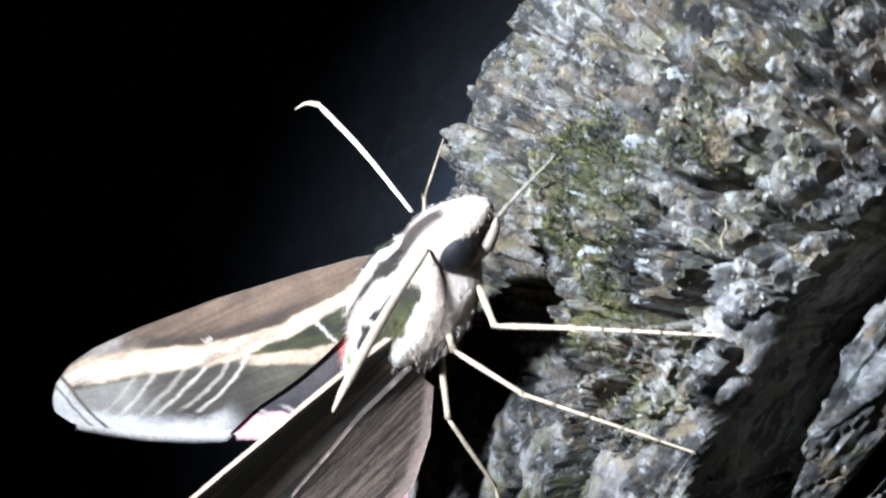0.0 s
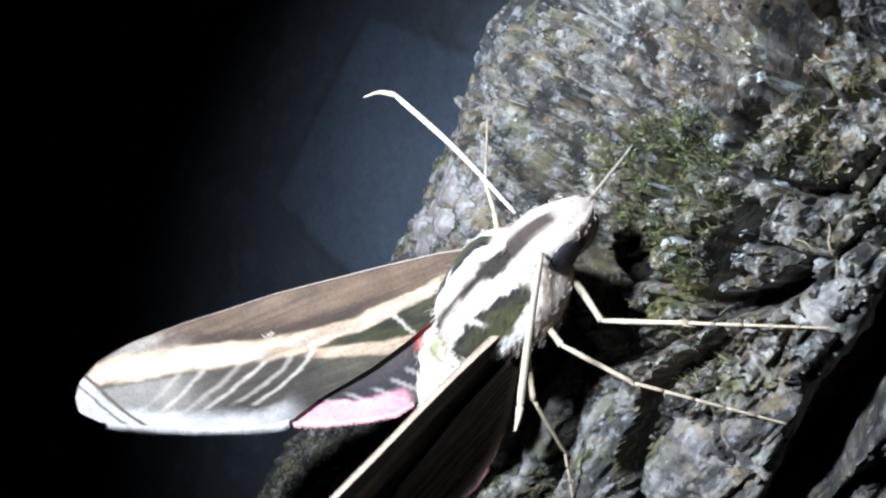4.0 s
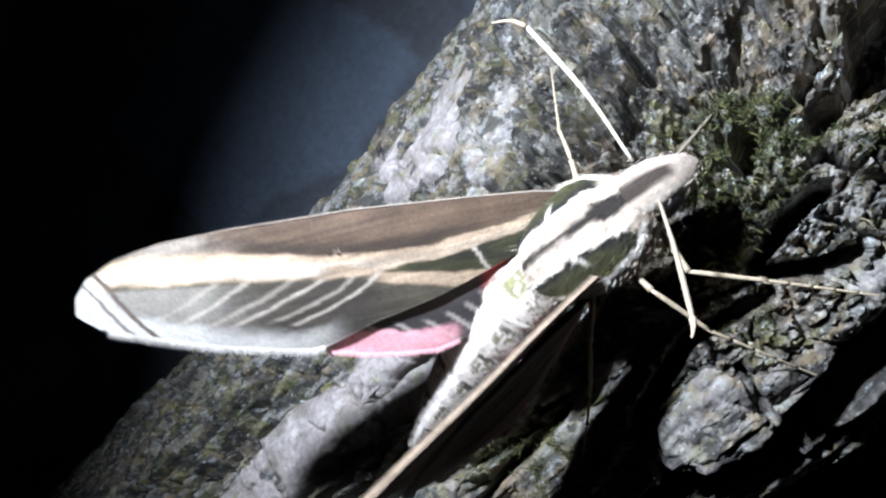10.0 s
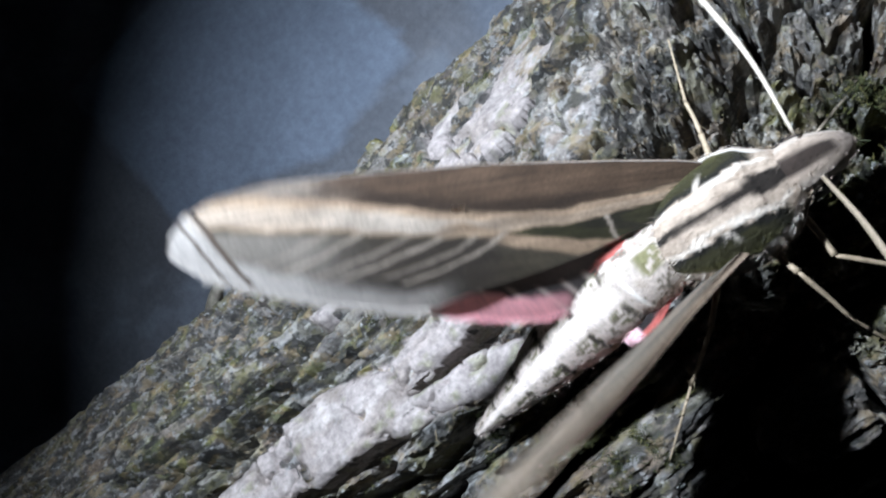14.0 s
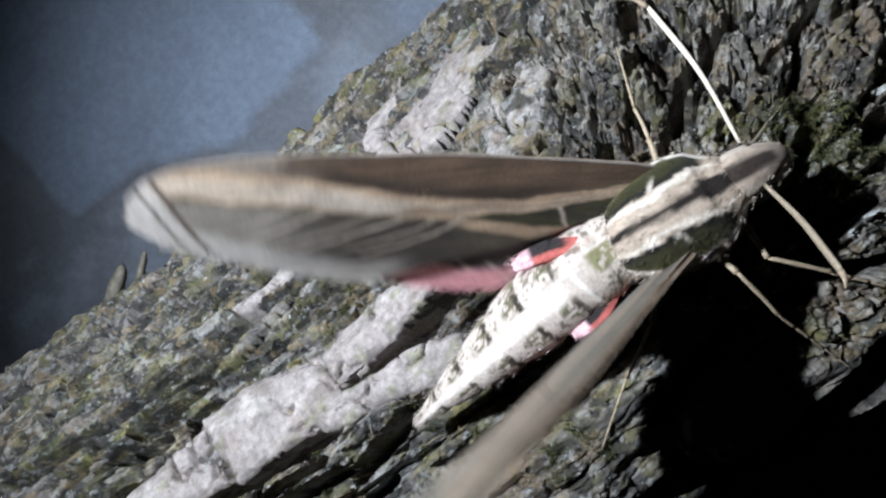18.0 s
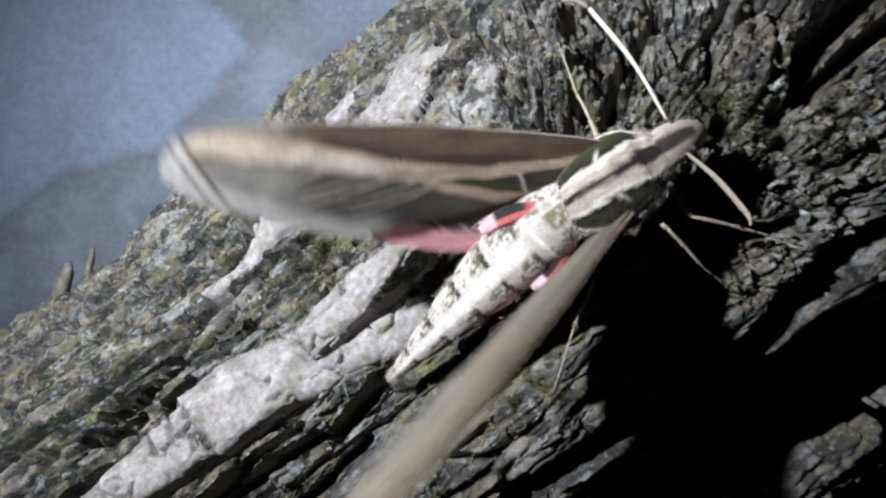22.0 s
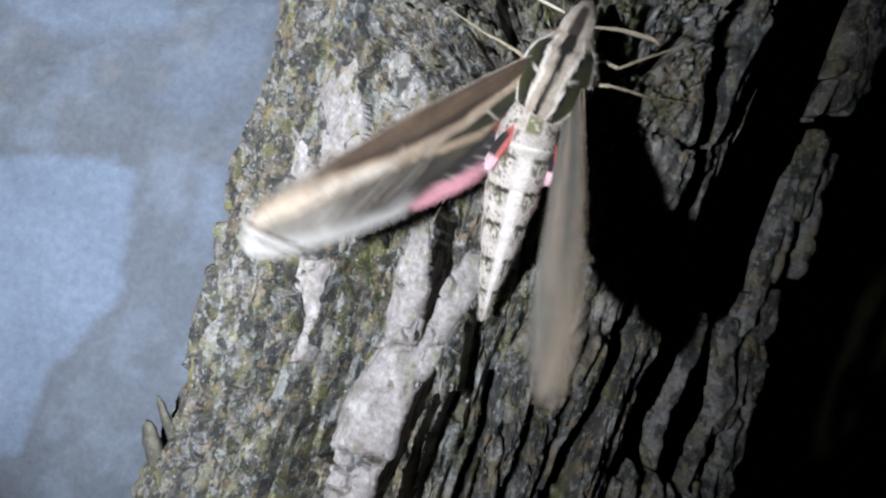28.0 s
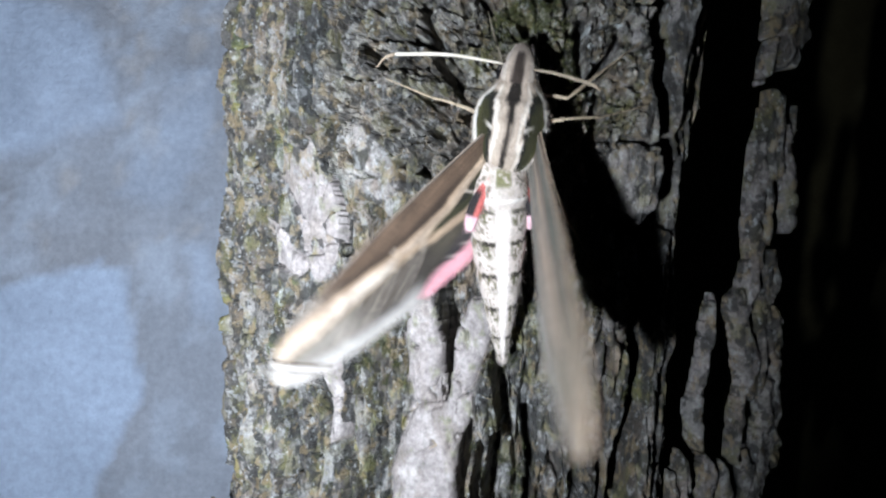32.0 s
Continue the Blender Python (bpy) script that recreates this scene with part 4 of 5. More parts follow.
def loft(stations, n=36, m=40):
    """Rings along a bent spine: rows of (centre x, y, z, half width, half depth up, half depth down)."""
    st = np.array(stations, float)
    t = np.linspace(0, len(st) - 1, m)
    k = np.clip(t.astype(int), 0, len(st) - 2)
    f = t - k
    tang = np.gradient(st, axis=0)
    f2 = f[:, None]
    c = (2 * f2**3 - 3 * f2**2 + 1) * st[k] + (f2**3 - 2 * f2**2 + f2) * tang[k] + (-2 * f2**3 + 3 * f2**2) * st[k + 1] + (f2**3 - f2**2) * tang[k + 1]
    spine = c[:, :3]
    d = np.gradient(spine, axis=0)
    d /= np.linalg.norm(d, axis=1)[:, None]
    side = np.cross(d, (0, -1.0, 0))
    side /= np.linalg.norm(side, axis=1)[:, None]
    up = np.cross(side, d)
    a = np.linspace(0, 2 * math.pi, n + 1)[:-1]
    ca, sa = np.cos(a), np.sin(a)
    depth = np.where(sa > 0, c[:, 4:5], c[:, 5:6])
    v = spine[:, None] + side[:, None] * (np.maximum(c[:, 3:4], 0.02) * ca)[..., None] + up[:, None] * (np.maximum(depth, 0.02) * sa)[..., None]
    faces = [tuple(q) for q in grid_faces(m, n, True)] + [tuple(range(n - 1, -1, -1)), tuple((m - 1) * n + i for i in range(n))]
    A = np.broadcast_to(a, (m, n))
    T = np.broadcast_to(np.linspace(0, 1, m)[:, None], (m, n))
    return v, faces, A, T


CREAM, OLIVE, DARK = (0.70, 0.62, 0.53), (0.056, 0.055, 0.018), (0.035, 0.027, 0.020)
PINK, WHITE = (0.90, 0.42, 0.46), (0.78, 0.74, 0.68)


BACK = radians(97)  # the back is turned a little to the moth's left


def thorax_paint(A, T):
    """T runs from the waist to the neck, A = 90 degrees is the back."""
    side = np.abs(A - BACK)
    side = np.minimum(side, 2 * math.pi - side) / (math.pi / 2)
    n = fbm(A * 9, T * 12, 320) - 0.5
    side = side + 0.08 * n + 0.05 * (fbm(A * 30, T * 10, 323) - 0.5)
    front, rear = step(T, 0.5, 0.95), 1 - step(T, 0.08, 0.34)
    waist = np.exp(-((T - 0.42) / 0.16) ** 2)
    inner = 0.31 + 0.17 * front + 0.06 * rear - 0.05 * waist
    wedge = 0.05 + 0.12 * step(T, 0.5, 0.82) + 0.02 * rear
    col = np.zeros((*A.shape, 3)) + (0.46, 0.37, 0.29)
    col = blend(col, (0.30, 0.23, 0.17), step(n, 0.05, 0.17) * 0.45)
    col = blend(col, (0.68, 0.60, 0.51), (step(side, inner - 0.10, inner - 0.06) - step(side, inner - 0.02, inner)) * (1 - step(T, 0.8, 0.92)))
    col = blend(col, (0.014, 0.010, 0.007), 1 - step(side, wedge - 0.04, wedge + 0.03))
    olive = (step(side, inner, inner + 0.02) - step(side, 0.64, 0.67)) * step(T, 0.05, 0.12) * (1 - step(T, 0.74, 0.82))
    col = blend(col, (0.030, 0.028, 0.009), olive)
    col = blend(col, (0.085, 0.080, 0.022), olive * step(side, 0.50, 0.62) * 0.5)
    col = blend(col, (0.010, 0.009, 0.006), olive * np.maximum(1 - step(np.abs(side - inner - 0.04), 0.03, 0.07), step(T, 0.55, 0.72) * 0.7))
    col = blend(col, CREAM, olive * (1 - step(np.abs(T - 0.48 - 0.35 * (side - 0.5)), 0.008, 0.024)) * (1 - step(side, inner + 0.05, inner + 0.2)) * 0.7)
    col = blend(col, (0.78, 0.72, 0.64), (step(side, 0.65, 0.68) - step(side, 0.78, 0.84)) * step(T, 0.0, 0.1) * (1 - step(T, 0.8, 0.92)))
    col = blend(col, (0.20, 0.145, 0.105), step(side, 0.84, 0.90) * step(T, 0.4, 0.6) * 0.7)
    col = blend(col, DARK, (1 - step(np.abs(side - 1.0), 0.015, 0.04)) * step(T, 0.1, 0.3) * 0.7)
    col = blend(col, (0.46, 0.39, 0.33), step(side, 1.04, 1.12))
    return blend(col, (0.17, 0.125, 0.095), step(side, 1.3, 1.6))


def abdomen_paint(A, T):
    """T runs from the waist to the tip."""
    side = np.abs(A - radians(94))
    side = np.minimum(side, 2 * math.pi - side) / (math.pi / 2)
    n = fbm(A * 8, T * 45, 321) - 0.5
    m = fbm(A * 16, T * 90, 322) - 0.5
    col = np.zeros((*A.shape, 3)) + (0.53, 0.455, 0.40)
    col = blend(col, (0.40, 0.33, 0.26), step(fbm(A * 5, T * 26, 324), 0.54, 0.68) * 0.5)
    col = blend(col, (0.45, 0.40, 0.33), step(m, 0.05, 0.2) * 0.8)
    seg = (T * 8.5 + 0.10 * n) % 1.0
    mid = 1 - step(side, 0.11 + 0.08 * n, 0.17 + 0.08 * n)
    ragged = step(m + 0.7 * n, -0.28, -0.12)
    reach = step(T, 0.20, 0.26) * (1 - step(T, 0.78, 0.92))
    block = (step(side, 0.18, 0.22) - step(side, 0.52 - 0.2 * seg + 0.25 * n, 0.58 - 0.2 * seg + 0.25 * n)) * (1 - step(seg + 0.3 * m, 0.42, 0.58)) * reach
    col = blend(col, (0.085, 0.082, 0.035), block * ragged * step(fbm(A * 20, T * 70, 326, 3), 0.42, 0.52) * 0.95)
    line = (step(side, 0.14, 0.18) - step(side, 0.74 + 0.3 * n, 0.80 + 0.3 * n)) * (1 - step(np.abs(seg - 0.07 + 0.12 * m), 0.03, 0.09)) * reach
    col = blend(col, (0.03, 0.024, 0.018), line * step(n - 0.6 * m, -0.22, -0.08))
    col = blend(col, (0.15, 0.125, 0.075), (step(side, 0.66, 0.70) - step(side, 0.86, 0.92)) * (1 - step(seg + 0.6 * n, 0.2, 0.4)) * step(T, 0.15, 0.2) * (1 - step(T, 0.8, 0.9)) * 0.9)
    col = blend(col, (0.12, 0.10, 0.07), step(m - n, 0.13, 0.19) * step(side, 0.2, 0.3) * 0.8)
    col = blend(col, (0.70, 0.615, 0.555), mid * step(T, 0.22, 0.26))
    col = blend(col, (0.16, 0.155, 0.06), (1 - step(side + 0.4 * n, 0.26, 0.34)) * (step(T, 0.08, 0.10) - step(T, 0.145, 0.165)) * (1 - step(side, 0.14, 0.2)) * ragged * 0.9)
    col = blend(col, (0.20, 0.15, 0.10), (1 - step(side, 0.2, 0.4)) * (1 - step(T + 0.1 * n, 0.045, 0.07)))
    return blend(col, WHITE, (1 - step(np.abs(T - 0.205), 0.003, 0.009)) * (1 - step(side, 0.8, 1.0)) * 0.7)


def head_paint(A, T):
    side = np.abs(A - BACK)
    side = np.minimum(side, 2 * math.pi - side) / (math.pi / 2)
    col = np.zeros((*A.shape, 3)) + (0.42, 0.335, 0.265)
    col = blend(col, (0.56, 0.48, 0.40), step(side, 0.42, 0.55) - step(side, 0.72, 0.85))
    col = blend(col, (0.035, 0.024, 0.018), (1 - step(side, 0.22 - 0.2 * T, 0.34 - 0.2 * T)) * (1 - step(T, 0.5, 0.72)))
    col = blend(col, (0.34, 0.27, 0.22), (1 - step(side, 0.3, 0.5)) * step(T, 0.5, 0.7))
    return blend(col, (0.11, 0.075, 0.055), step(side, 0.95, 1.15))


def hairs(name, v, A, T, paint, n, length, seed, parent, sweep=(0, 0, -1)):
    """Fine hairs combed backwards over a furred part."""
    rng = np.random.RandomState(seed)
    m, k = A.shape
    i, j = rng.randint(1, m - 1, n), rng.randint(0, k, n)
    q = v[i, j]
    normal = np.cross(v[i, (j + 1) % k] - v[i, j - 1], v[i + 1, j] - v[i - 1, j])
    normal /= np.linalg.norm(normal, axis=1)[:, None] + 1e-9
    out = q - v[i].mean(1)
    normal *= np.sign((normal * out).sum(1))[:, None]
    q = q + rng.normal(0, 0.12, q.shape)
    cols = paint(A, T)[i, j] * rng.uniform(0.6, 1.2, (n, 1))
    way = normal * rng.uniform(0.1, 0.4, (n, 1)) + np.array(sweep) + rng.normal(0, 0.3, (n, 3))
    way /= np.linalg.norm(way, axis=1)[:, None]
    ln = length * rng.uniform(0.5, 1.2, (n, 1))
    across = np.cross(way, rng.normal(0, 1, (n, 3)))
    across *= 0.022 / np.linalg.norm(across, axis=1)[:, None]
    mid = q + way * ln * 0.55 + normal * 0.05
    tip = q + way * ln + np.array(sweep) * 0.1
    verts = np.stack([q - across, q + across, mid + across * 0.7, mid - across * 0.7, tip], 1).reshape(-1, 3) / 1000
    b = np.arange(n)[:, None] * 5
    faces = [tuple(r) for r in b + [0, 1, 2, 3]] + [tuple(r) for r in b + [3, 2, 4]]
    ob = part(name, mesh(name, verts, faces, HAIR, np.repeat(cols, 5, 0), False), parent)
    ob["kind"] = "stuff"


def furred(name, stations, paint, label, n=40, m=44, seed=0, hair=0, length=1.0, wave=0.0):
    v, f, A, T = loft(stations, n, m)
    if wave:
        mid = v.mean(1, keepdims=True)
        ring = (T * 8.5) % 1.0
        v = mid + (v - mid) * (1 + wave * (step(ring, 0, 0.18) - step(ring, 0.75, 1.0)) - wave)[..., None]
    ob = part(name, mesh(name, v.reshape(-1, 3) / 1000, f, FUR, paint(A, T).reshape(-1, 3)), moth, label)
    if hair:
        hairs("hair", v, A, T, paint, hair, length, seed, ob)
    return ob


def build_body():
    furred("thorax", [(-0.4, 0.8, -5.2, 2.0, 2.0, 2.2), (-0.2, 0.6, -4.4, 3.3, 3.6, 3.6), (0.2, 0.2, -2.2, 4.4, 4.5, 4.4), (0.6, 0.0, 0.6, 4.8, 4.5, 4.5),
                      (0.9, -0.5, 3.2, 4.2, 3.8, 4.2), (1.0, -1.1, 4.8, 2.8, 2.8, 3.6), (1.0, -1.4, 5.8, 2.0, 2.0, 2.6)], thorax_paint, "cream and olive striped furry thorax", 96, 100, 1, 3600, 0.7)
    furred("abdomen", [(-0.5, 1.2, -3.6, 2.8, 2.8, 2.6), (-0.6, 1.5, -6.6, 3.7, 3.4, 3.3), (-0.4, 3.2, -11.0, 3.9, 3.3, 3.2), (0.0, 5.6, -16.0, 3.4, 2.9, 2.7),
                       (0.6, 8.3, -21.6, 2.5, 2.1, 2.0), (1.1, 11.2, -27.0, 1.4, 1.3, 1.2), (1.5, 13.0, -30.3, 0.7, 0.6, 0.6), (1.6, 13.6, -31.3, 0.25, 0.2, 0.2)],
           abdomen_paint, "pale banded abdomen with olive marks", 80, 190, 2, 2600, 0.45, 0.06)
    head = furred("head", [(0.9, -1.5, 4.4, 1.8, 1.9, 2.2), (1.1, -1.7, 5.5, 2.15, 2.1, 2.8), (1.3, -1.5, 6.8, 2.1, 2.0, 3.0), (1.6, -0.9, 8.2, 1.75, 1.7, 2.8), (1.85, -0.2, 9.6, 1.2, 1.1, 2.1), (2.0, 0.2, 10.5, 0.35, 0.3, 0.8)],
                  head_paint, "pale furry head", 40, 36, 3, 800, 0.45)
    for sx in (-1, 1):
        v, f = lump(1, 24, 16)
        v = v / np.linalg.norm(v, axis=1)[:, None]
        eye = v * (0.95, 1.55, 1.7) + (1.3 + sx * 1.75, -0.45 - sx * 0.4, 6.4)
        part("eye", mesh("eye", eye / 1000, f, EYE), head, "glossy black compound eye")
        pal = furred("palp", [(1.5 + sx * 0.9, 1.0, 5.8, 0.7, 0.7, 0.7), (1.7 + sx * 0.9, 1.3, 7.4, 0.85, 0.8, 0.8), (1.9 + sx * 0.7, 1.2, 9.0, 0.6, 0.6, 0.6), (2.0 + sx * 0.6, 1.1, 9.7, 0.15, 0.15, 0.15)],
                     head_paint, "pale scaly palp", 16, 14, 4, 0)
        pal.parent = head


def root_paint(A, T):
    """Red inner half, black outer half, a pink tuft towards the end."""
    inner = np.cos(A)
    col = np.zeros((*A.shape, 3)) + (0.50, 0.13, 0.11)
    col = blend(col, (0.025, 0.02, 0.02), step(inner, -0.35, -0.05) * step(T, 0.2, 0.34))
    col = blend(col, (0.80, 0.50, 0.53), step(T, 0.66, 0.74))
    return col


def build_wing_roots():
    furred("hindwing_root", [(-1.8, -1.2, -6.4, 0.3, 0.16, 0.16), (-2.8, -0.9, -8.2, 0.65, 0.16, 0.16), (-3.6, -0.3, -10.0, 0.85, 0.16, 0.16), (-4.1, 0.5, -11.7, 0.75, 0.18, 0.18), (-4.2, 1.2, -13.1, 0.45, 0.25, 0.25)],
           root_paint, "red and black hindwing root with a pink tuft", 24, 34, 6, 420, 0.7)
    furred("hindwing_root", [(2.0, 0.6, -6.8, 0.4, 0.16, 0.16), (2.9, 0.9, -8.3, 0.6, 0.16, 0.16), (3.4, 1.3, -9.8, 0.7, 0.16, 0.16), (3.6, 1.9, -11.3, 0.65, 0.2, 0.2), (3.6, 2.6, -12.6, 0.35, 0.25, 0.25)],
           root_paint, "red and black hindwing root with a pink tuft", 24, 34, 7, 260, 0.6)


def antenna(points, tip, label, scales):
    base = local(points[0])
    pts = curve_points([local(p) - base for p in points], 22)
    r = lerp(np.linspace(0, 1, 22), [0, 0.15, 0.7, 0.95, 1], [0.20, 0.24, 0.34, 0.32, 0.22])
    v, f = tube(pts / 1000, r / 1000, 10, 0.62)
    ob = part("antenna", mesh("antenna", v, f, scales), moth, label)
    ob.location = base / 1000
    line = curve_points([pts[-1], *[local(p) - base for p in tip]], 8)
    v, f = tube(line / 1000, np.linspace(0.25, 0.06, 8) / 1000, 8)
    part("antenna_hook", mesh("antenna_hook", v, f, RUST), ob, "thin brownish hooked tip")
    return ob


def leg(joints, thick, spurs=True, shell=CHITIN):
    """A jointed leg: femur, tibia and a tarsus of short pieces ending in a claw."""
    j = [local(p) for p in joints]
    holder = None
    names = ["femur", "tibia"]
    for k in range(len(j) - 2):
        line = curve_points([j[k], (j[k] + j[k + 1]) / 2 + np.array([0.05, -0.1, 0.05]), j[k + 1]], 9)
        r = thick * (1 - 0.28 * k) * np.array([0.75, 1, 1.1, 1.1, 1.05, 1, 0.9, 0.95, 1.1])
        v, f = tube(line / 1000, r / 1000, 9)
        me = mesh(names[min(k, 1)], v, f, shell)
        if holder is None:
            holder = part("leg", me, moth, "slender pale tan jointed leg")
        else:
            part(names[min(k, 1)], me, holder)
        if k and spurs:
            for sx in (-1, 1):
                base = line[-2]
                v, f = tube(np.array([base, base + (j[k + 1] - j[k]) * 0.08 + np.array([sx * 0.3, -0.1, 0]), base + (j[k + 1] - j[k]) * 0.17 + np.array([sx * 0.38, -0.1, 0])]) / 1000, np.array([0.06, 0.05, 0.015]) / 1000, 6)
                part("spur", mesh("spur", v, f, shell), holder)
    a, b = j[-2], j[-1]
    for k in range(5):
        p, q = a + (b - a) * k / 5, a + (b - a) * (k + 0.96) / 5
        v, f = tube(np.array([p, p + (q - p) * 0.2, p + (q - p) * 0.8, q]) / 1000, thick * (0.52 - 0.05 * k) * np.array([0.8, 1, 1.05, 1.25]) / 1000, 8)
        part("tarsus", mesh("tarsus", v, f, shell), holder)


def build_limbs():
    leg([(0.0015, -0.0140, 1.3050), (0.0002, -0.0118, 1.3086), (-0.0006, -0.0096, 1.3122), (-0.0014, -0.0078, 1.3164)], 0.2, False, SHANK)
    leg([(-0.0030, -0.0142, 1.3010), (-0.0056, -0.0132, 1.3022), (-0.0087, -0.0122, 1.3032), (-0.0152, -0.0082, 1.3066)], 0.25)
    leg([(-0.0030, -0.0130, 1.2960), (-0.0060, -0.0080, 1.2900), (-0.0072, -0.0040, 1.2852), (-0.0085, 0.0016, 1.2790)], 0.25)
    leg([(0.0045, -0.0145, 1.3035), (0.0084, -0.0152, 1.3030), (0.0128, -0.0134, 1.3068), (0.0193, -0.0098, 1.3122)], 0.27)
    leg([(0.0042, -0.0150, 1.2995), (0.0077, -0.0168, 1.3000), (0.0129, -0.0142, 1.3009), (0.0215, -0.0072, 1.3043)], 0.27)
    leg([(0.0035, -0.0135, 1.2965), (0.0072, -0.0125, 1.2925), (0.0105, -0.0065, 1.2878), (0.0152, -0.0030, 1.2813)], 0.27)


# --- wings: millimetres along the wing (u) and from its leading to its trailing edge (v) ---
FORE_LEAD = ([-3, 0, 5, 15, 25, 31, 35, 37.8, 39.1, 39.6], [0.4, -0.3, -1.1, -2.4, -3.2, -3.4, -3.0, -2.0, -0.7, 0.6])
FORE_TRAIL = ([-3, 3, 7, 10, 13, 16, 18, 20, 21.5, 24, 29.5, 34.4, 38.2, 39.6], [3.0, 4.8, 6.1, 6.9, 7.5, 8.0, 8.6, 9.2, 9.3, 8.5, 6.5, 4.2, 2.4, 0.9])
HIND_LEAD = ([1, 6, 14, 20, 22.5], [3.0, 3.2, 4.4, 6.4, 8.2])
HIND_TRAIL = ([1, 4, 8, 11, 14, 18, 21, 22.5], [6.4, 9.6, 11.9, 12.6, 12.1, 11.0, 9.7, 8.4])


def fore_paint(u, v, under):
    n = fbm(u / 2.2, v / 0.9, 301) - 0.5
    centre = lerp(u, [0, 10, 18, 26, 36, 39], [2.0, 2.7, 1.9, -0.2, -2.0, -1.0])
    half = lerp(u, [0, 10, 18, 26, 36], [0.6, 0.65, 1.0, 1.3, 1.25])
    trail, lead = lerp(u, *FORE_TRAIL), lerp(u, *FORE_LEAD)
    if under:
        col = np.zeros((*u.shape, 3)) + (0.20, 0.175, 0.14)
        col = blend(col, (0.125, 0.15, 0.135), step(fbm(u / 18, v / 1.6, 306), 0.40, 0.56) * 0.9)
        col = blend(col, (0.34, 0.28, 0.21), step(fbm(u / 16, v / 0.35, 303), 0.56, 0.66) * 0.8)
        col = blend(col, (0.07, 0.065, 0.05), step(fbm(u / 14, v / 0.3, 304), 0.58, 0.66) * 0.7)
        return blend(col, (0.42, 0.33, 0.25), 1 - step(v - lead, 0.3, 1.0))
    above, below = centre - half - v, v - centre - half
    col = np.zeros((*u.shape, 3)) + (0.072, 0.060, 0.040)
    # brown band along the leading edge, darkest beside the stripe, greyer towards the tip
    lead_band = step(above, -0.4, 0.3)
    col = blend(col, (0.105, 0.066, 0.041), lead_band)
    col = blend(col, (0.045, 0.029, 0.019), lead_band * (1 - step(above + 0.8 * n, 0.5, 1.7)) * step(u, 3, 9) * (1 - step(u, 23, 29)))
    col = blend(col, (0.22, 0.18, 0.145), lead_band * step(u + 5 * n, 23, 31))
    # dark wedge between the two stripes, olive towards the root
    line2 = lerp(u, [1, 4, 8, 13, 17], [5.9, 6.2, 5.6, 4.1, 2.4])
    wedge = step(below, -0.2, 0.2) * (1 - step(v - line2, -0.4, 0.0)) * (1 - step(u, 13, 16))
    col = blend(col, (0.020, 0.018, 0.010), wedge)
    col = blend(col, OLIVE, wedge * step(fbm(u / 3, v / 1.2, 312), 0.48, 0.62) * 0.45)
    # the stripe: tan near the root, broad and cream towards the tip
    stripe = 1 - step(np.abs(v - centre + 0.6 * n), half * 0.75, half * 1.2)
    col = blend(col, (0.42, 0.30, 0.20), stripe)
    col = blend(col, (0.52, 0.44, 0.36), stripe * (1 - step(np.abs(v - centre - 0.2 + 0.6 * n), half * 0.35, half * 0.85)) * (0.25 + 0.75 * step(u, 12, 20)) * (1 - 0.35 * step(u, 23, 31)))
    col = blend(col, (0.40, 0.285, 0.19), (1 - step(np.abs(v - line2 + 0.5 * n), 0.4, 0.8)) * (1 - step(u, 17, 20)) * step(u, 1, 3))
    col = blend(col, (0.46, 0.39, 0.32), (1 - step(np.abs(u - 5.4 + 0.35 * (v - 4) + 0.5 * n), 0.10, 0.26)) * wedge * 0.8)
    # dark field behind the stripe, crossed by pale veins that sweep outwards
    field = step(below, 0.0, 0.4) * step(u, 12.5, 16) * step(v - line2, -1.0, 0.6)
    col = blend(col, (0.050, 0.040, 0.030), field * (1 - step(u, 26, 33)))
    streak = 1 + 0.9 * (fbm(u / 7, v / 0.3, 309, 4) - 0.5) + 0.5 * (fbm(u / 2.5, v / 1.6, 311, 3) - 0.5)
    col = col * streak[..., None]
    col = blend(col, (0.27, 0.24, 0.205), step(below, 0.0, 0.5) * step(u + 3 * n, 23, 31) * 0.75)
    for at, much in ((13.6, 0.9), (16.0, 0.55), (18.9, 0.85), (21.2, 0.45), (24.7, 0.7), (27.4, 0.4)):
        bar = np.abs((u - at) - 1.5 * below - 0.12 * below**2 + 1.0 * n) / 1.8
        col = blend(col, (0.47, 0.395, 0.32), (1 - step(bar, 0.10, 0.28)) * step(below, -0.2, 0.2) * (1 - step(below - 3.8 - 2 * n, 0.0, 0.9)) * much)
    # frosted margin, and the tip with two dark lines
    col = blend(col, (0.50, 0.46, 0.42), (1 - step(trail - v + 1.2 * n, 1.0, 2.6)) * step(u, 17, 22))
    col = blend(col, (0.50, 0.46, 0.42), step(u + 0.45 * v, 35.6, 37.0))
    return blend(col, (0.10, 0.075, 0.055), np.maximum(1 - step(np.abs(u + 0.45 * v - 35.9 + 0.5 * n), 0.12, 0.35), (1 - step(np.abs(u + 0.45 * v - 37.3 + 0.5 * n), 0.1, 0.28)) * 0.8))


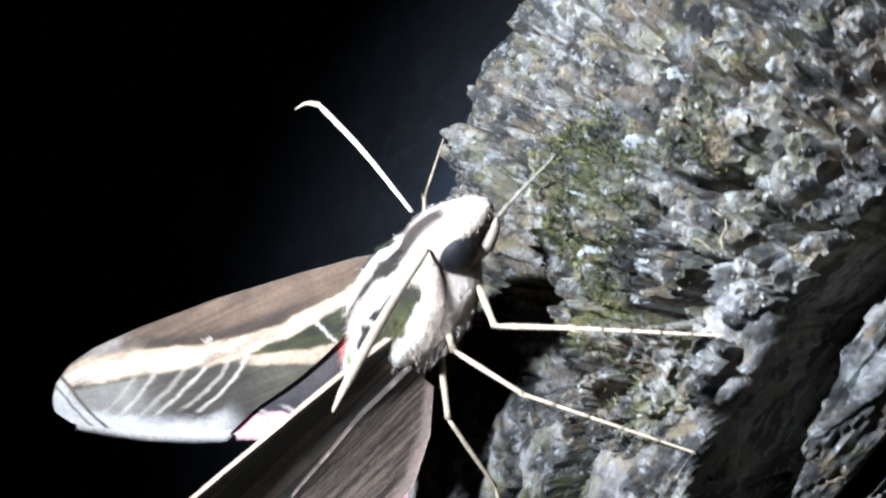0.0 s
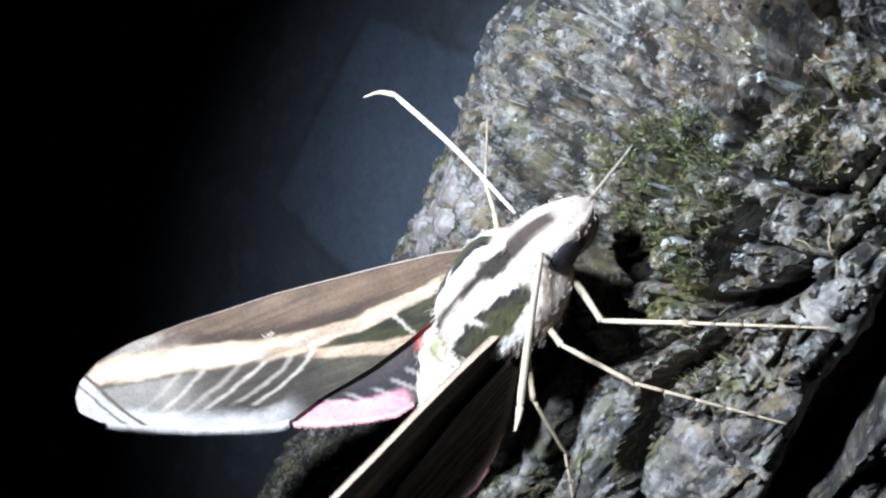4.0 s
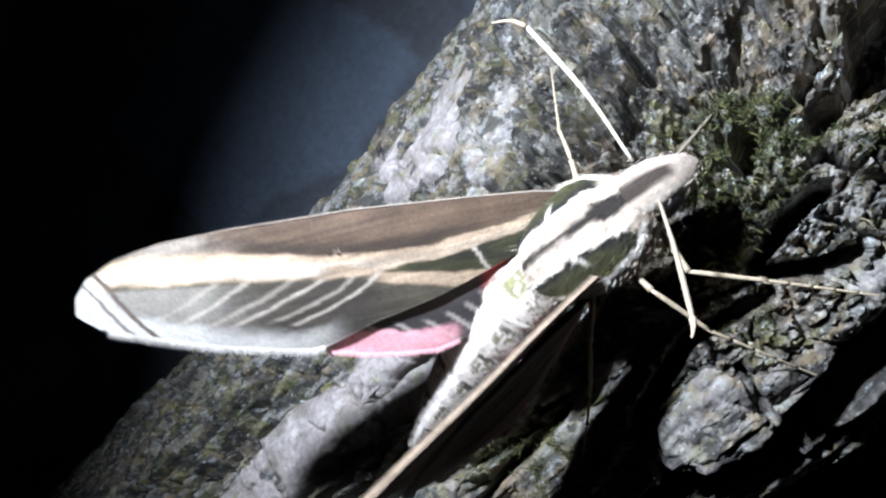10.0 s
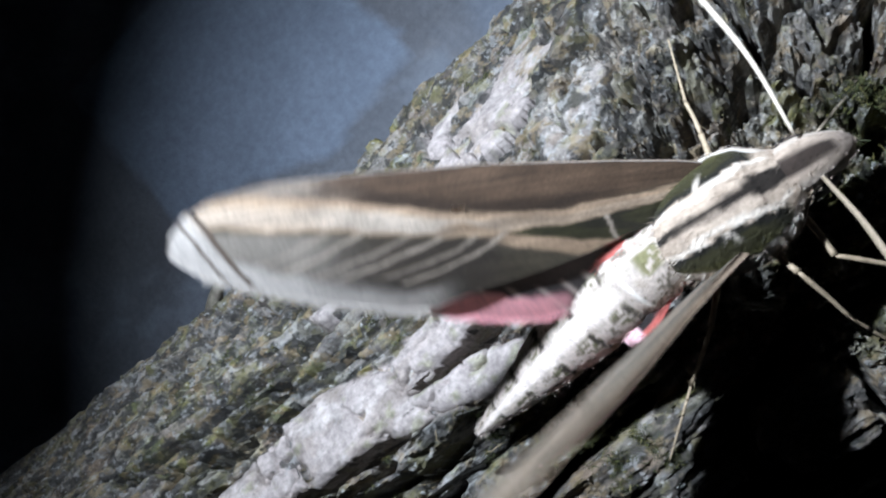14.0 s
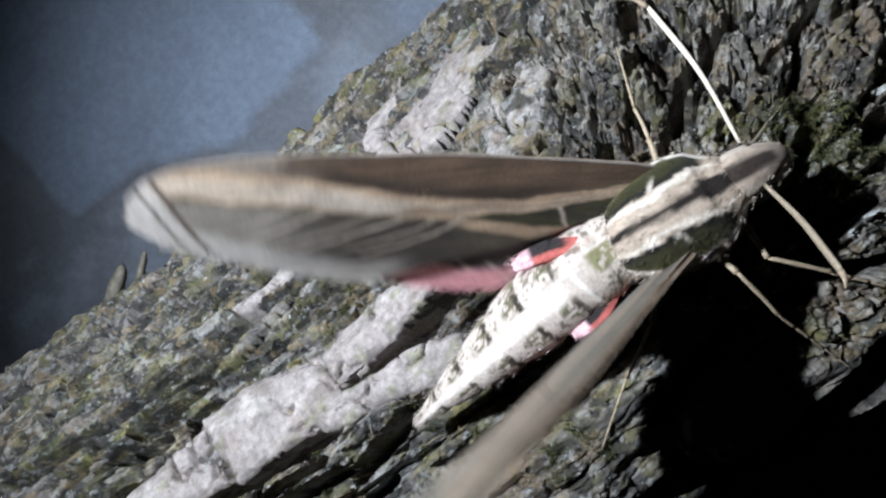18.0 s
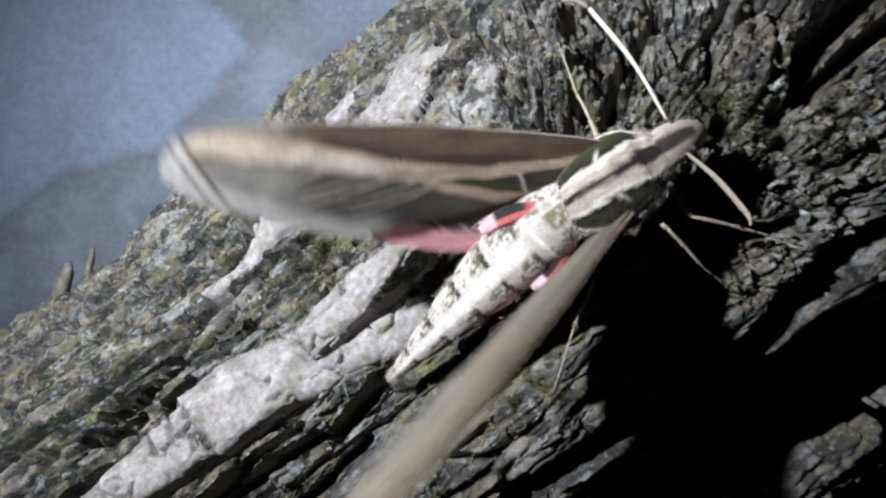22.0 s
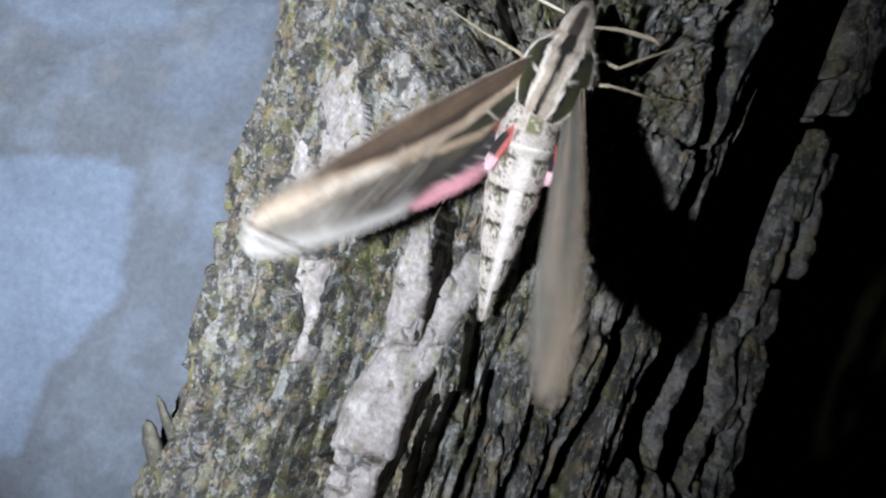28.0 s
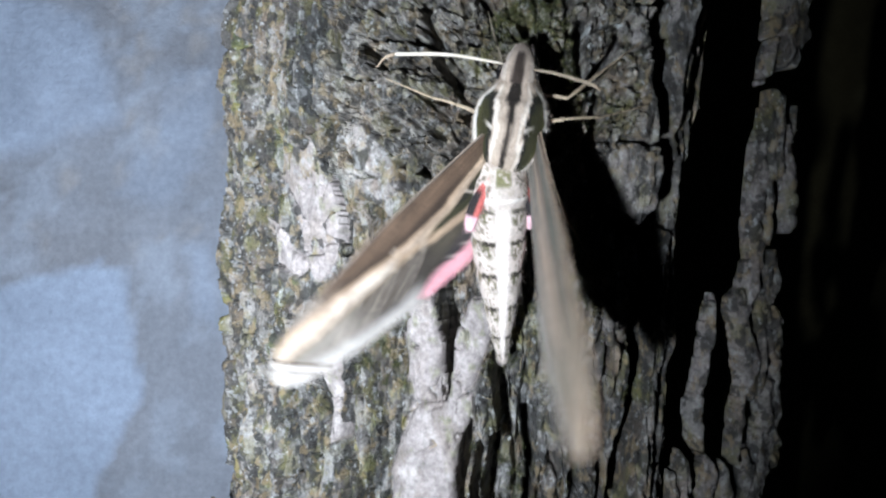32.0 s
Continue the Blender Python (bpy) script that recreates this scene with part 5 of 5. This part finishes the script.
def folded_paint(u, v, under):
    """The wing that is folded upright: brown, streaked along its veins, with its shade painted in."""
    col = np.zeros((*u.shape, 3)) + (0.17, 0.15, 0.12)
    col = blend(col, (0.44, 0.375, 0.31), step(fbm(u / 18, v / 0.5, 303), 0.47, 0.57) * 0.9)
    col = blend(col, (0.055, 0.045, 0.035), step(fbm(u / 16, v / 0.4, 304), 0.56, 0.64) * 0.7)
    col = blend(col, (0.13, 0.155, 0.14), step(fbm(u / 20, v / 1.8, 306), 0.46, 0.60) * 0.75)
    col = blend(col, (0.42, 0.35, 0.28), 1 - step(v - lerp(u, *FORE_LEAD), 0.2, 0.7))
    # shade of the folded wing, put into the colour and deepest at the root
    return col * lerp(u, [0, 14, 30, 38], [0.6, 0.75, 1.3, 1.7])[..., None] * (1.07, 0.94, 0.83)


def hind_paint(u, v, under):
    trail = lerp(u, *HIND_TRAIL)
    n = fbm(u / 1.5, v / 1.2, 302) - 0.5
    if under:
        col = np.zeros((*u.shape, 3)) + (0.22, 0.175, 0.14)
        col = blend(col, (0.075, 0.058, 0.045), step(fbm(u / 12, v / 0.3, 307), 0.46, 0.56))
        col = blend(col, (0.42, 0.36, 0.30), step(fbm(u / 12, v / 0.25, 308), 0.57, 0.65) * 0.8)
        return blend(col, (0.58, 0.49, 0.45), (1 - step(trail - v, 0.6, 1.6)))
    col = np.zeros((*u.shape, 3)) + (0.055, 0.045, 0.042)
    col = blend(col, (0.28, 0.225, 0.19), step(u, 15, 19))
    edge = trail - v
    col = blend(col, (0.035, 0.03, 0.03), (step(edge, 1.1, 1.5) - step(edge, 3.4, 4.2)) * (1 - step(u, 17, 20)) * step(u, 4.5, 6))
    col = blend(col, (0.42, 0.36, 0.32), (1 - step(np.abs((u + 0.8 * v) % 2.2 - 1.1), 0.15, 0.4)) * (1 - step(edge, 3, 3.6)) * step(u, 5.5, 6.5) * 0.8)
    col = blend(col, PINK, (1 - step(edge + 1.2 * n, 1.9 + 0.06 * (u - 9), 2.5 + 0.06 * (u - 9))) * step(u + 2 * n, 8.5, 10.5))
    col = blend(col, (0.72, 0.15, 0.13), (1 - step(u, 4.5, 6.2)) * step(v, 4, 5))
    col = blend(col, (0.85, 0.52, 0.55), (1 - step(np.hypot(u - 4.2, v - 9.0), 0.7, 1.4)))
    return blend(col, (0.50, 0.44, 0.39), step(u, 19, 21) * 0.8)


def blade(lead, trail, paint, sign, nu, nv, lift, cup):
    """A thin closed wing blade; sign turns its upper side."""
    a = np.linspace(0, 1, nu)
    a = 0.5 - 0.5 * np.cos(a * math.pi) 
    u = lead[0][0] + (lead[0][-1] - lead[0][0]) * a
    b = np.linspace(0, 1, nv)
    lo, hi = lerp(u, *lead), lerp(u, *trail)
    V = lo[:, None] + (hi - lo)[:, None] * b
    U = np.broadcast_to(u[:, None], V.shape)
    ripple = 0.12 * np.sin((U * 0.55 + V * 1.3)) + 0.5 * (fbm(U / 7, V / 3, 305) - 0.5)
    W = lift + cup * ((V - 2.5) / 6) ** 2 + 0.25 * ripple
    thin = lerp(b, [0, 0.08, 0.3, 1], [0.28, 0.22, 0.1, 0.04])[None, :] * lerp(a, [0, 1], [1, 0.4])[:, None]
    top = np.stack([U, V, sign * (W + thin)], -1).reshape(-1, 3)
    low = np.stack([U, V, sign * (W - thin)], -1).reshape(-1, 3)
    n = len(top)
    f = grid_faces(nu, nv)
    rim = np.r_[np.arange(nv), np.arange(1, nu) * nv + nv - 1, (nu - 1) * nv + np.arange(nv - 2, -1, -1), np.arange(nu - 2, 0, -1) * nv]
    nxt = np.roll(rim, -1)
    skirt = np.c_[rim, nxt, nxt + n, rim + n]
    faces = np.r_[f, f[:, ::-1] + n, skirt]
    if sign > 0:
        faces = faces[:, ::-1]
    cols = np.r_[paint(U, V, False).reshape(-1, 3), paint(U, V, True).reshape(-1, 3)]
    return np.r_[top, low] / 1000, faces, cols


def build_wing(sign, label):
    wing = thing("wing", label, "", kind="")
    wing.parent = moth
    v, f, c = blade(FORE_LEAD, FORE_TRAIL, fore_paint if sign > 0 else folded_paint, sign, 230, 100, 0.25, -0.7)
    part("forewing", mesh("forewing", v, f, WING, c), wing, "brown forewing with a broad cream stripe" if sign > 0 else "brown forewing with shade painted into its colour")
    curls = np.random.RandomState(31)
    foot = np.c_[17.2 + np.linspace(-0.45, 0.45, 8), 0.9 + curls.uniform(-0.1, 0.1, 8), np.full(8, sign * 0.2)]
    top = foot + np.c_[curls.normal(-0.05, 0.12, 8), curls.uniform(-0.75, -0.35, 8), sign * curls.uniform(0.25, 0.5, 8)]
    curl = np.stack([foot - (0.16, 0, 0), foot + (0.16, 0, 0), top], 1).reshape(-1, 3)
    part("scale_curl", mesh("scale_curl", curl / 1000, [tuple(r) for r in np.arange(8)[:, None] * 3 + [0, 1, 2]], HAIR, np.tile((0.55, 0.46, 0.37), (24, 1)), False), wing, "small upturned curl of pale scales")
    v, f, c = blade(HIND_LEAD, HIND_TRAIL, hind_paint, sign, 90, 50, -0.5, -0.45 if sign > 0 else -0.9)
    # the folded hindwing keeps its pattern, multiplied darker to stand for shade
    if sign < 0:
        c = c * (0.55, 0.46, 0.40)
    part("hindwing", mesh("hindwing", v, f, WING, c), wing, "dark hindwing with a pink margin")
    rng = np.random.RandomState(40 + sign)
    n = 700
    u = rng.uniform(1.5, 15, n)
    vv = lerp(u, *HIND_LEAD) + (lerp(u, *HIND_TRAIL) - lerp(u, *HIND_LEAD)) * rng.uniform(0.1, 1.0, n)
    root = np.c_[u, vv, -sign * (0.45 + 0.9 * ((vv - 2.5) / 6) ** 2)]
    tipp = root + np.c_[rng.uniform(2.0, 5.0, n), rng.normal(0.3, 0.35, n), -sign * rng.uniform(0.0, 0.5, n)]
    verts = np.stack([root - (0, 0.035, 0), root + (0, 0.035, 0), tipp], 1).reshape(-1, 3) / 1000
    shade = np.array([(0.34, 0.28, 0.22), (0.10, 0.075, 0.055), (0.50, 0.43, 0.36)])[rng.choice(3, n, p=[0.4, 0.4, 0.2])]
    ob = part("wing_hair", mesh("wing_hair", verts, [tuple(r) for r in np.arange(n)[:, None] * 3 + [0, 1, 2]], HAIR, np.repeat(shade, 3, 0), False), wing)
    ob["kind"] = "stuff"
    n = 3600
    u = rng.uniform(9, 37.5, n)
    edge = np.where(u < 20.5, lerp(u, *HIND_TRAIL), lerp(u, *FORE_TRAIL))
    col = np.where((u < 20.5)[:, None], np.array(PINK) * 0.9, np.array((0.45, 0.41, 0.37)))
    bend = ((edge - 2.5) / 6) ** 2
    root = np.c_[u, edge - 0.15, sign * np.where(u < 20.5, -0.5 - (0.45 if sign > 0 else 0.9) * bend, 0.25 - 0.7 * bend)]
    tipp = root + np.c_[rng.normal(0.1, 0.15, n), rng.uniform(0.2, 0.6, n) + 0.5 * step(u, 19, 22) * rng.uniform(0.1, 1, n), rng.normal(0, 0.12, n)]
    verts = np.stack([root - (0.035, 0, 0), root + (0.035, 0, 0), tipp], 1).reshape(-1, 3) / 1000
    ob = part("fringe", mesh("fringe", verts, [tuple(r) for r in np.arange(n)[:, None] * 3 + [0, 1, 2]], HAIR, np.repeat(col, 3, 0), False), wing)
    ob["kind"] = "stuff"
    return wing


build_body()
build_wing_roots()
build_limbs()
left_antenna = antenna([(-0.0004, -0.0195, 1.3060), (-0.0066, -0.0214, 1.3070), (-0.0131, -0.0228, 1.3072)], [(-0.0141, -0.0233, 1.3067), (-0.0151, -0.0236, 1.3055)], "thick cream antenna held out sideways", ANTENNA)
right_antenna = antenna([(0.0034, -0.0197, 1.3053), (0.0078, -0.0241, 1.3031), (0.0122, -0.0280, 1.3006)], [(0.0127, -0.0284, 1.3002), (0.0131, -0.0287, 1.2997)], "antenna held out forwards, its pale tan darkened for shade", SHADED_TAN)
left_wing = build_wing(1, "raised wing with brown and cream stripes")
right_wing = build_wing(-1, "folded wing held upright over the back")


# --- a woodlouse in a hollow of the bark ---
def build_woodlouse():
    at = trunk_point(2.3, 4.5, float(height(2.3, 4.5)) + 0.55)
    louse = thing("woodlouse", "small grey ribbed woodlouse in a bark hollow", "woodlouse", at)
    axes = frame_at(2.3, 4.5)
    way = 0.86 * axes[1] + 0.5 * axes[0]
    side = np.cross(way, axes[2])
    for k in range(9):
        t = (k - 4) * 0.46
        w = 0.95 * math.sqrt(max(0.12, 1 - (k - 4) ** 2 / 22))
        verts = []
        for r in range(4):
            for a in np.linspace(-0.15, math.pi + 0.15, 13):
                grow = (0.86, 1.0, 1.03, 0.97)[r]
                p = way * (t + (r - 1.5) * 0.2) + side * (w * grow * math.cos(a)) + axes[2] * (0.62 * w * grow * math.sin(a))
                verts.append(p / 1000)
        part("segment", mesh("segment", verts, [tuple(f) for f in grid_faces(4, 13)], SLATE), louse)
    for sx in (-1, 1):
        line = np.array([way * 2.1 + side * sx * 0.3, way * 2.6 + side * sx * 0.6, way * 2.9 + side * sx * 1.0]) / 1000
        v, f = tube(line, np.array([0.07, 0.06, 0.03]) / 1000, 6)
        part("feeler", mesh("feeler", v, f, SLATE), louse)


build_woodlouse()


# --- the hand torch ---
def build_torch():
    torch = thing("hand_torch", "small black hand torch with a lit white lens", "torch")
    ring = [(0.0, 0.060), (0.0070, 0.060), (0.0070, 0.004), (0.0085, 0.0), (0.0096, -0.0112), (0.0070, -0.0112), (0.0060, -0.0056), (0.0054, 0.0006), (0.0, 0.0006)]
    n = 24
    verts = [(r * math.cos(a), r * math.sin(a), z) for r, z in ring for a in np.linspace(0, 2 * math.pi, n + 1)[:-1]]
    part("casing", mesh("casing", verts, [tuple(f) for f in grid_faces(len(ring), n, True)], CASING), torch)
    disc = [(0, 0, 0)] + [(0.0042 * math.cos(a), 0.0042 * math.sin(a), 0) for a in np.linspace(0, 2 * math.pi, n + 1)[:-1]]
    part("lens", mesh("lens", disc, [(0, 1 + (k + 1) % n, 1 + k) for k in range(n)], GLOW, smooth=False), torch, "glowing white lens")
    return torch


torch = build_torch()


# --- what moves ---
def wing_pose(root, tip, edge):
    """A wing's pose from its root, its tip and a point on its trailing edge."""
    u = (Vector(tip) - Vector(root)).normalized()
    v = Vector(edge) - Vector(root)
    v = (v - u * v.dot(u)).normalized()
    w = u.cross(v)
    return Matrix.LocRotScale(Vector(root) - MOTH, Matrix((u, v, w)).transposed().to_quaternion(), None)


LEFT_KEYS = [  # seconds, wing tip, point on the hindwing's edge
    (0, (-0.0206, -0.0320, 1.2660), (-0.0087, -0.0176, 1.2764)), (9, (-0.0207, -0.0327, 1.2664), (-0.0084, -0.0182, 1.2772)), (13, (-0.0214, -0.0318, 1.2663), (-0.0085, -0.0180, 1.2774)),
    (19, (-0.0234, -0.0294, 1.2668), (-0.0090, -0.0170, 1.2773)), (21, (-0.0246, -0.0258, 1.2667), (-0.0092, -0.0163, 1.2773)), (23, (-0.0267, -0.0223, 1.2674), (-0.0096, -0.0155, 1.2774)),
    (25, (-0.0283, -0.0208, 1.2685), (-0.0098, -0.0153, 1.2775)), (29, (-0.0281, -0.0184, 1.2684), (-0.0100, -0.0148, 1.2775)), (32, (-0.0263, -0.0155, 1.2676), (-0.0100, -0.0148, 1.2775))]
RIGHT_KEYS = [(0, (0.0078, -0.0385, 1.2630), (0.0055, -0.0060, 1.2800)), (13, (0.0082, -0.0380, 1.2628), (0.0045, -0.0060, 1.2800)), (25, (0.0080, -0.0372, 1.2622), (0.0025, -0.0060, 1.2800)), (32, (0.0072, -0.0350, 1.2606), (0.0020, -0.0060, 1.2800))]
LEFT_ROOT, RIGHT_ROOT = (-0.0042, -0.0190, 1.2985), (0.0042, -0.0190, 1.2980)


def eased(keys, t):
    times = [k[0] for k in keys]
    return [tuple(np.interp(t, times, [k[i][c] for k in keys]) for c in range(3)) for i in (1, 2)]


def shiver(t):
    """Half swing of the trembling wings, in degrees."""
    return 1.0 + 4.0 * float(step(np.array(t), 9, 15))


def wing_rows(anchor, keys, side):
    rows = []
    for k in range(482):
        t = 32.0 if k == 481 else (k * 2 + (0 if k == 0 else -1)) / 30
        root = Vector(anchor) + Vector((0.0012, 0, -0.0017)) * float(step(np.array(t), 28, 32)) * (side > 0)
        swing = 0.0 if k in (0, 481) else shiver(t) * (1 if k % 2 else -1) * side
        tip, edge = eased(keys, t)
        twist = 26.0 * (1 - float(step(np.array(t), 11, 21))) - 18.0 * float(step(np.array(t), 21, 27)) if side > 0 else 0.0
        rows.append((t, Matrix.Translation(Vector(root) - MOTH) @ Matrix.Rotation(radians(swing), 4, (0.0, 0.5 * side, 0.85)) @ Matrix.Translation(MOTH - Vector(root)) @ wing_pose(root, tip, edge) @ pose(0, 0, 0, twist)))
    return rows


def swung(antenna_ob, ways):
    """Rows in which an antenna swings: seconds and the direction from its base to its tip."""
    at, first = Matrix.Translation(antenna_ob.location), Vector(ways[0][1])
    return [(t, at @ first.rotation_difference(Vector(way)).to_matrix().to_4x4()) for t, way in ways]


def motions():
    walk(left_antenna, swung(left_antenna, [(0, (-0.96, -0.25, 0.07)), (6, (-0.95, -0.30, 0.10)), (10.5, (-0.95, -0.29, 0.09)), (13, (-0.97, -0.22, 0.09)), (16, (-0.99, -0.10, 0.08)), (19, (-0.99, -0.02, 0.08)), (24, (-0.99, -0.05, 0.06)), (32, (-1.0, -0.06, 0.02))]))
    walk(right_antenna, swung(right_antenna, [(0, (0.68, -0.64, -0.36)), (6, (0.67, -0.66, -0.34)), (9, (0.61, -0.74, -0.28)), (10.5, (0.64, -0.73, -0.24)), (13, (0.62, -0.75, -0.23)), (19, (0.50, -0.83, -0.24)), (23, (0.49, -0.83, -0.27)), (25, (0.42, -0.86, -0.28)), (32, (0.36, -0.87, -0.34))]))
    walk(torch, [(t, look(at, to)) for t, at, to in TORCH_ROWS])
    drift = [(0, 0.0), (13, 0.0), (19, -0.0004), (25, -0.0010), (32, -0.0010)]
    walk(moth, [(t, pose(MOTH.x + dx, MOTH.y, MOTH.z)) for t, dx in drift])
    walk(left_wing, wing_rows(LEFT_ROOT, LEFT_KEYS, 1))
    walk(right_wing, wing_rows(RIGHT_ROOT, RIGHT_KEYS, -1))


motions()
